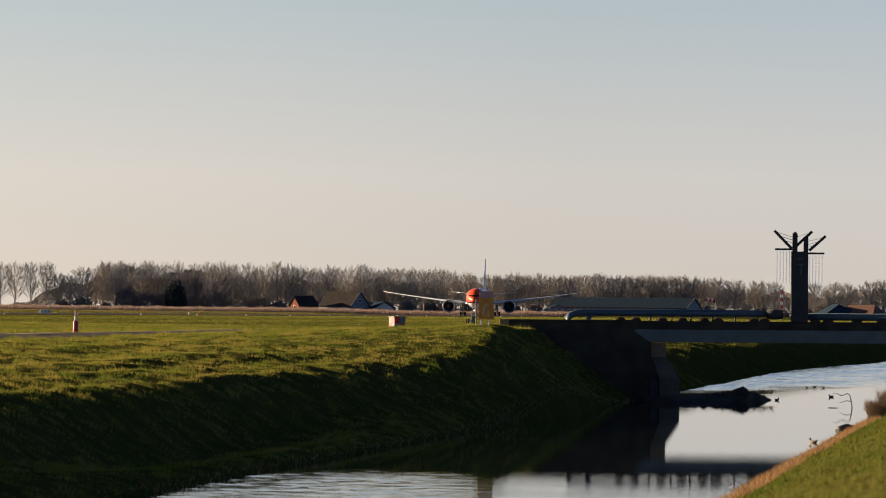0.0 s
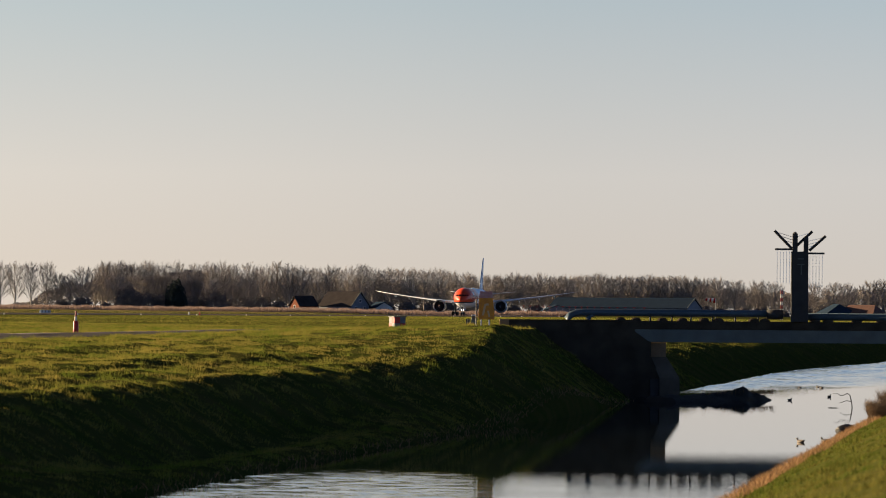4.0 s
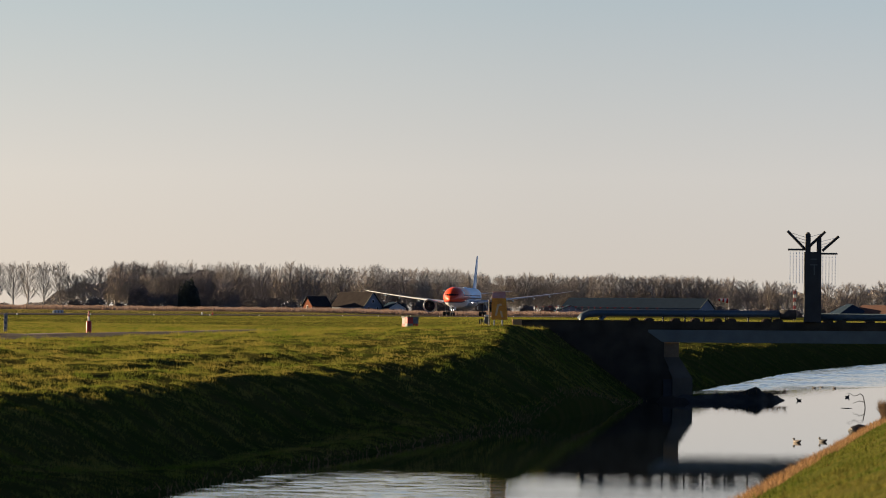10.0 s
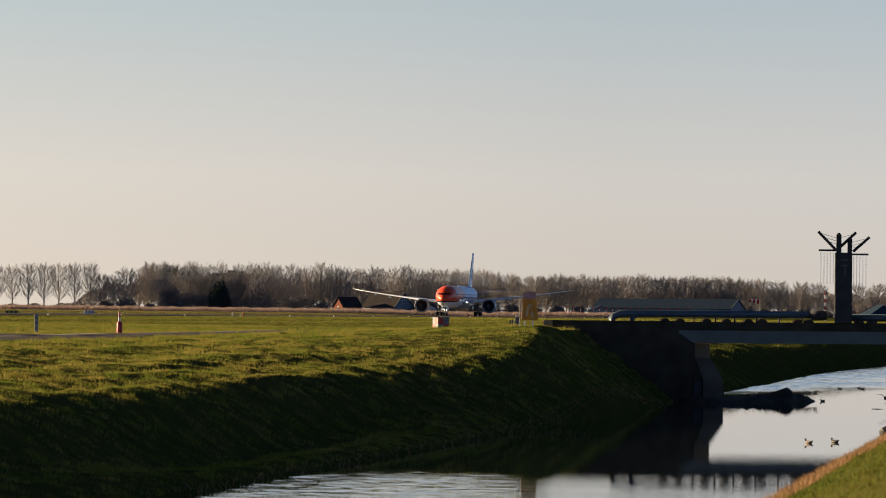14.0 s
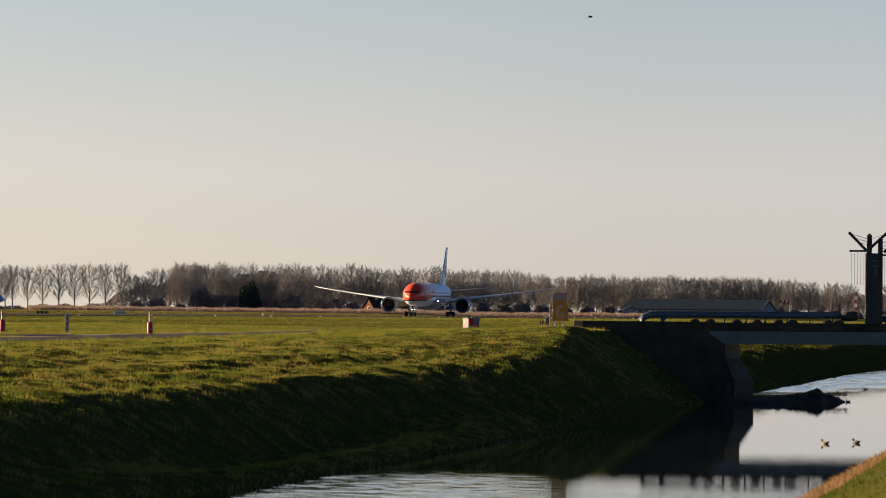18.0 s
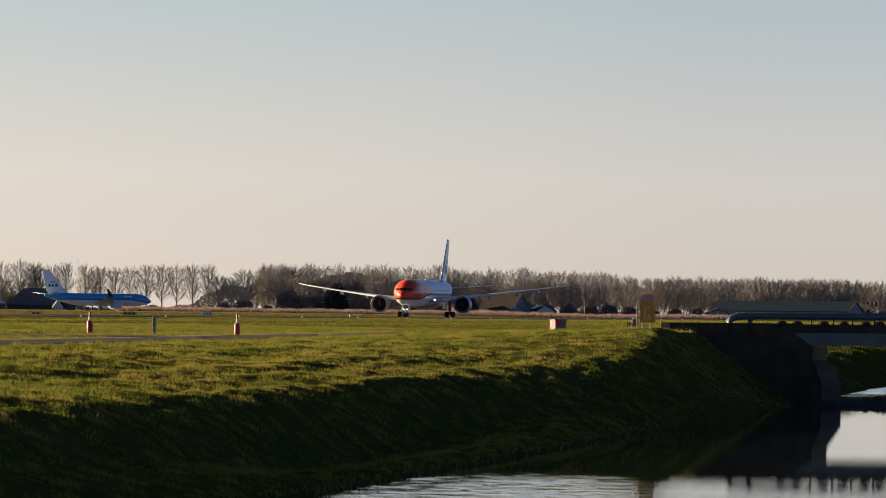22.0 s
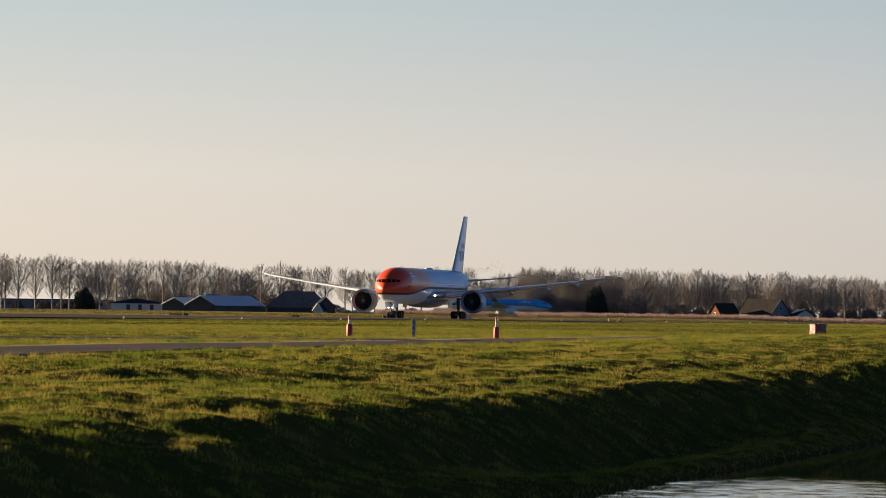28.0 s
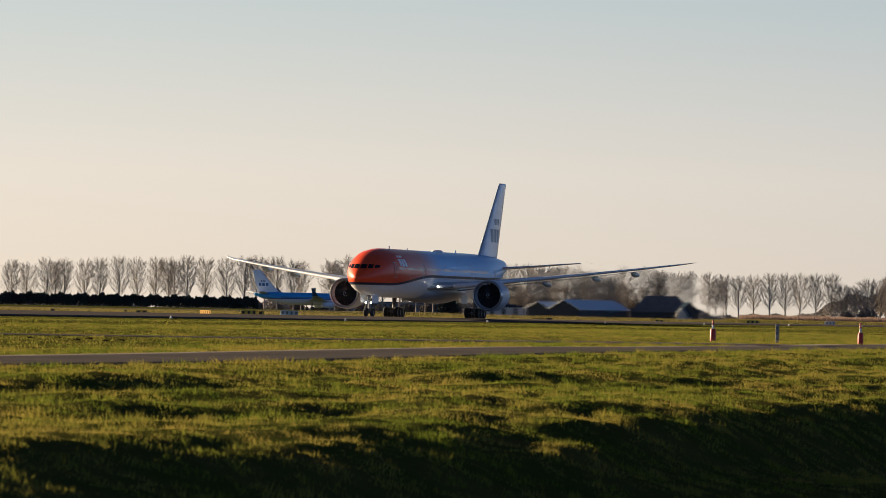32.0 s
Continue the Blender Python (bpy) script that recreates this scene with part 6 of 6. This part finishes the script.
# ---- at the water ----
M_MUD = mat("wet_dark_mud", (0.03, 0.027, 0.02), 0.7, 0, (0.05, 0.045, 0.03), 1.2, 0.5, 9, 0.6)
M_STONE = mat("dark_wet_stone", (0.035, 0.035, 0.036), 0.6, 0, (0.055, 0.053, 0.05), 2, 0.5, 14, 0.4)
M_TWIG = mat("brown_twigs", (0.27, 0.20, 0.13), 0.9, 0, (0.17, 0.12, 0.08), 2, 0.5, 12)
M_PLUME = mat("dark_plumage", (0.03, 0.026, 0.024), 0.6, 0, (0.05, 0.042, 0.036), 9, 0.5, 60)
M_PALE = mat("pale_plumage", (0.20, 0.165, 0.13), 0.7, 0, (0.15, 0.12, 0.095), 9, 0.5, 60)
M_BILL = mat("yellow_bill", (0.5, 0.36, 0.06), 0.5)


def mud_spit():
    bm = B()
    rings = []
    n = 26
    for i in range(n + 1):
        k = i / n
        x, y = 11.2 + 6.5 * k, 272.0 + 10.0 * k
        w = 2.6 * (1 - 0.72 * k ** 2) + 0.25 * noise.noise((k * 9, 0, 1))
        h = (0.46 + 0.32 * math.exp(-((k - 0.74) / 0.16) ** 2)) * (1 - k ** 9) + 0.22 * noise.noise((k * 17, 2, 4))
        ring_ = []
        for j in range(11):
            a = math.pi * j / 10
            r = 1 + 0.35 * noise.noise((k * 24, j * 0.9, 6))
            ring_.append((x + 0.83 * w * math.cos(a) * r * 0.4, y - 0.55 * w * math.cos(a) * r, WATER - 0.15 + max(0.0, h) * math.sin(a) * r))
        rings.append(ring_)
    vr = [[bm.verts.new(p) for p in r] for r in rings]
    for a, b in zip(vr, vr[1:]):
        for k in range(10):
            bm.faces.new((a[k], a[k + 1], b[k + 1], b[k]))
    bm.faces.new(vr[0])
    bm.faces.new(vr[-1])
    ob = part("mud_spit", bm, M_MUD, None, "", True)
    tagged(ob, "low dark muddy spit running out from the pier", "mud bank")
    r = np.random.RandomState(211)
    n = 420
    k = np.clip(r.normal(0.74, 0.16, n), 0.2, 0.97)
    x, y = 11.2 + 6.5 * k + r.normal(0, 0.15, n), 272 + 10 * k + r.normal(0, 0.5, n)
    u, v = x * SA + y * CA, -x * CA + y * SA
    blades("dead_sedge", u, v, r.uniform(0.15, 0.45, n), np.full(n, 0.025), 0.35, M_SEDGE, "sparse dead stalks on the mud spit", "sedge", 212, np.full(n, WATER + 0.35))


mud_spit()


def boulder():
    x, y, z = 15.5, 201.0, WATER - 0.02
    bm = B()
    bmesh.ops.create_icosphere(bm, subdivisions=3, radius=0.42)
    for q in bm.verts:
        q.co *= 1 + 0.22 * noise.noise(q.co * 3.1) + 0.08 * noise.noise(q.co * 9)
        q.co.z *= 0.62
        q.co.x *= 1.1
    ob = part("boulder", bm, M_STONE, None)
    ob.matrix_basis = Matrix.Translation((x, y, z + 0.12))
    tagged(ob, "dark wet boulder at the foot of the near bank", "boulder")


boulder()


def twig_bush(x, y, z, w, tall, count, seed, label):
    r = random.Random(seed)
    V, F = [], []

    def seg(a, b, r0, r1):
        s, q = frame_of(a, b)
        i = len(V)
        for p, rr in ((a, r0), (b, r1)):
            for k in range(3):
                V.append(p + s * (rr * math.cos(k * math.tau / 3)) + q * (rr * math.sin(k * math.tau / 3)))
        for k in range(3):
            F.append((i + k, i + (k + 1) % 3, i + 3 + (k + 1) % 3, i + 3 + k))
    for _ in range(count):
        a = Vector((r.uniform(-w, w) * 0.6, r.uniform(-w, w) * 1.6, 0))
        tip = a + Vector((r.uniform(-0.5, 0.4) * w, r.uniform(-0.5, 0.5) * w, tall * r.uniform(0.5, 1.0)))
        mid = a.lerp(tip, 0.5) + Vector((r.uniform(-0.05, 0.05), r.uniform(-0.05, 0.05), 0.03))
        seg(a, mid, 0.009, 0.007)
        seg(mid, tip, 0.007, 0.003)
        for _ in range(5):
            c = mid.lerp(tip, r.random())
            seg(c, c + Vector((r.uniform(-0.16, 0.16), r.uniform(-0.16, 0.16), r.uniform(0.0, 0.22))), 0.005, 0.003)
    ob = raw("twig_bush", V, F, M_TWIG)
    ob.matrix_basis = Matrix.Translation((x, y, z))
    tagged(ob, label, "bush", "bank bushes")


for u, v, w, h, n, s in ((213, 6.9, 0.6, 0.75, 420, 1), (222, 6.5, 0.8, 0.9, 520, 2), (233, 6.3, 0.9, 1.0, 520, 3), (246, 6.3, 1.0, 1.0, 520, 4)):
    p = uv(u, v)
    twig_bush(p.x, p.y, height(u, v) - 0.03, w, h, n, s, "brown leafless twiggy bush on the near bank")


def drift_branch():
    bm = B()
    z = WATER
    pts = [(1.25, 0, -0.15), (1.2, 0, 0.28), (1.12, 0, 0.62), (0.98, 0, 0.72), (0.82, 0, 0.62), (0.66, 0, 0.6), (0.5, 0, 0.72), (0.3, 0, 0.70)]
    tube(bm, pts, [0.03, 0.028, 0.024, 0.022, 0.02, 0.018, 0.014, 0.008], 6)
    tube(bm, [(1.19, 0, 0.3), (0.95, 0.05, 0.36), (0.8, 0.05, 0.3), (0.62, 0.05, 0.24)], [0.022, 0.018, 0.014, 0.008], 6)
    tube(bm, [(0.0, -0.6, 0.02), (0.35, -0.7, 0.01), (0.62, -0.75, -0.02)], [0.012, 0.018, 0.02], 6)
    ob = part("driftwood_branch", bm, M_DARK, None, "", True)
    ob.matrix_basis = Matrix.Translation((18.9, 258.5, z))
    tagged(ob, "dark bent branch sticking out of the water", "branch")


drift_branch()


def duck(name, label, size, body_m, head_m, bill_m, dabbling=False):
    dk = thing(name, pose(0, 0, WATER), label, "bird", "water birds")
    s = size * 0.72
    prof = [(-0.30, 0.02, 0.02, 0.15), (-0.24, 0.06, 0.04, 0.12), (-0.12, 0.11, 0.09, 0.07), (0.02, 0.125, 0.10, 0.06), (0.14, 0.10, 0.085, 0.07), (0.22, 0.05, 0.05, 0.09), (0.25, 0.01, 0.01, 0.10)]
    part("body", loft(B(), [ring(x * s, a * s, b * s, c * s, 12) for x, a, b, c in prof]), body_m, dk, "", True)
    part("neck", tube(B(), [(0.17 * s, 0, 0.10 * s), (0.22 * s, 0, 0.16 * s), (0.24 * s, 0, 0.2 * s)], [0.05 * s, 0.035 * s, 0.035 * s], 8), head_m, dk, "", True)
    hd = part("head", loft(B(), [ring(x * s, r * s, r * s, 0.215 * s, 10) for x, r in ((0.17, 0.008), (0.19, 0.038), (0.24, 0.05), (0.29, 0.035), (0.305, 0.015))]), head_m, dk, "", True)
    part("bill", loft(B(), [ring(x * s, a * s, b * s, 0.205 * s, 8) for x, a, b in ((0.29, 0.022, 0.018), (0.34, 0.025, 0.010), (0.37, 0.012, 0.005))]), bill_m, hd, "", True)
    return dk


def water_at(b, d):
    return d * math.sin(radians(b)), d * math.cos(radians(b))


def swim(ob, rows, d):
    out = []
    for i, (t, b) in enumerate(rows):
        x, y = water_at(b, d)
        nb = rows[min(i + 1, len(rows) - 1)][1] - rows[max(i - 1, 0)][1]
        out.append((t, pose(x, y, WATER - 0.02, 0, 0, 128 if nb < 0 else 52)))
    return ob, out


SWIM = [
    swim(duck("mallard", "brown duck with pale flanks swimming on the canal", 1.0, M_PALE, M_PLUME, M_BILL), [(0.0, 4.036), (6.0, 3.840), (9.0, 3.760), (13.0, 3.558), (19.0, 3.324), (32.0, 2.894)], 186.5),
    swim(duck("mallard", "dark brown duck following across the canal", 1.0, M_PLUME, M_PLUME, M_BILL), [(0.0, 4.263), (6.0, 4.116), (9.0, 4.042), (13.0, 3.834), (19.0, 3.674), (32.0, 3.208)], 188.0),
    swim(duck("coot", "black coot swimming near the mud spit", 0.9, M_PLUME, M_PLUME, M_PALE), [(0.0, 3.637), (3.0, 3.723), (6.0, 3.846), (9.0, 3.766), (13.0, 3.674), (32.0, 3.490)], 281.0),
    swim(duck("mallard", "dark duck resting on the bright water", 0.95, M_PLUME, M_PLUME, M_BILL), [(0.0, 4.226), (6.0, 4.201), (9.0, 4.238), (13.0, 4.324), (32.0, 4.520)], 294.0),
    swim(duck("coot", "small black coot on the far water", 0.9, M_PLUME, M_PLUME, M_PALE), [(0.0, 3.950), (6.0, 3.870), (9.0, 3.901), (13.0, 3.858), (32.0, 3.662)], 331.0),
    swim(duck("coot", "small black coot on the far water", 0.9, M_PLUME, M_PLUME, M_PALE), [(0.0, 4.048), (6.0, 4.085), (9.0, 3.969), (13.0, 4.030), (32.0, 4.214)], 334.0),
    swim(duck("coot", "small black coot on the far water", 0.9, M_PLUME, M_PLUME, M_PALE), [(0.0, 4.134), (6.0, 4.116), (9.0, 4.122), (13.0, 4.091), (32.0, 4.336)], 331.0),
]


def gull():
    gl = thing("gull", pose(0, 0, 60), "grey and white gull gliding across the sky", "bird")
    prof = [(-0.22, 0.01, 0.01, 0), (-0.14, 0.04, 0.03, 0), (0, 0.065, 0.06, 0), (0.12, 0.055, 0.05, 0.01), (0.2, 0.035, 0.035, 0.02), (0.25, 0.006, 0.006, 0.02)]
    part("body", loft(B(), [ring(x, a, b, c, 10) for x, a, b, c in prof]), M_PALE, gl, "", True)
    for sg in (-1, 1):
        rows = [(0.03, 0.08, 0.18, 0.12, 0.0), (0.28, 0.12, 0.15, 0.1, 0.10), (0.5, 0.06, 0.10, 0.08, 0.08), (0.62, -0.02, 0.03, 0.08, 0.04)]
        part("wing", loft(B(), [foil(le, c, th, sg * y, z) for y, le, c, th, z in rows]), M_PLUME, gl, "dark wing")
    return gl


GULL = gull()


def sky_place(b, up, d):
    return d * math.sin(radians(b)), d * math.cos(radians(b)), 0.17 + d * math.tan(radians(up))


GULL_ROWS = []
for t, b, up in ((0.0, -7.0, 9.0), (16.0, 0.6, 4.2), (18.0, 0.765, 3.27), (18.5, 1.250, 3.10), (19.0, 1.720, 2.93), (19.5, 2.109, 2.82), (20.0, 2.718, 2.69), (20.5, 3.448, 2.59), (24.0, 8.5, 2.1), (32.0, 18.0, 1.6)):
    GULL_ROWS.append((t, pose(*sky_place(b, up, 420), 0, 0, -12)))


def motions():
    # take-off run: seconds, metres along the runway from its first place, heading
    head = 186.59
    u = (math.sin(radians(head)), math.cos(radians(head)))
    rows = []
    for t, y, x, h in ((0.0, 1641.0, 9.6, 183.2), (3.0, 1623.0, 6.2, 185.3)):
        rows.append((t, pose(x, y, 0, 0, 0, 90 - h)))
    for t, y in ((6.0, 1604.8), (8.0, 1585.0), (10.0, 1559.0), (13.0, 1495.0), (15.0, 1438.0), (17.0, 1372.5), (19.0, 1303.5), (21.0, 1224.0), (23.0, 1135.2), (25.5, 1012.8), (28.0, 878.5), (29.5, 793.5), (31.0, 706.0), (32.0, 643.3)):
        x = -107.6 + (y - 643.5) * u[0] / u[1]
        rows.append((t, pose(x, y, 0, 0, 0, 90 - head)))
    walk(BIG, rows)
    walk(PLUME, rows)
    # the two blue airliners taxi to the right: seconds, bearing of the nose
    for ob, way, t0, turn in (
            (BLUE_1, ((0.0, -8.2), (10.0, -6.65), (19.0, -5.467), (20.0, -5.34), (21.0, -5.165), (22.0, -4.94), (23.0, -4.68), (24.0, -4.44), (25.5, -4.056), (28.0, -3.398), (30.0, -2.837), (31.0, -2.478), (32.0, -2.1)), 23.0, 2.4),
            (BLUE_2, ((0.0, -18.0), (15.0, -13.9), (25.0, -11.15), (29.5, -9.885), (30.0, -9.75), (31.0, -9.555), (32.0, -9.37)), 31.0, 2.0)):
        rows = []
        for t, b in way:
            p = polar(b, 1680)
            h = 59 + (t - t0) * turn
            rows.append((t, pose(p.x, p.y, height(*to_uv(p.x, p.y)) + 0.03, 0, 0, 90 - h)))
        walk(ob, rows)
    for ob, way in SWIM:
        walk(ob, way)
    walk(GULL, GULL_ROWS)
    flock = []
    for t, b in ((0.0, -9.4), (10.0, -7.4), (20.0, -5.9), (23.0, -5.95), (24.0, -5.72), (25.0, -5.32), (25.5, -5.08), (29.0, -3.8), (32.0, -2.6)):
        flock.append((t, pose(*polar(b, 1700, 15.8))))
    walk(FLOCK, flock)


motions()
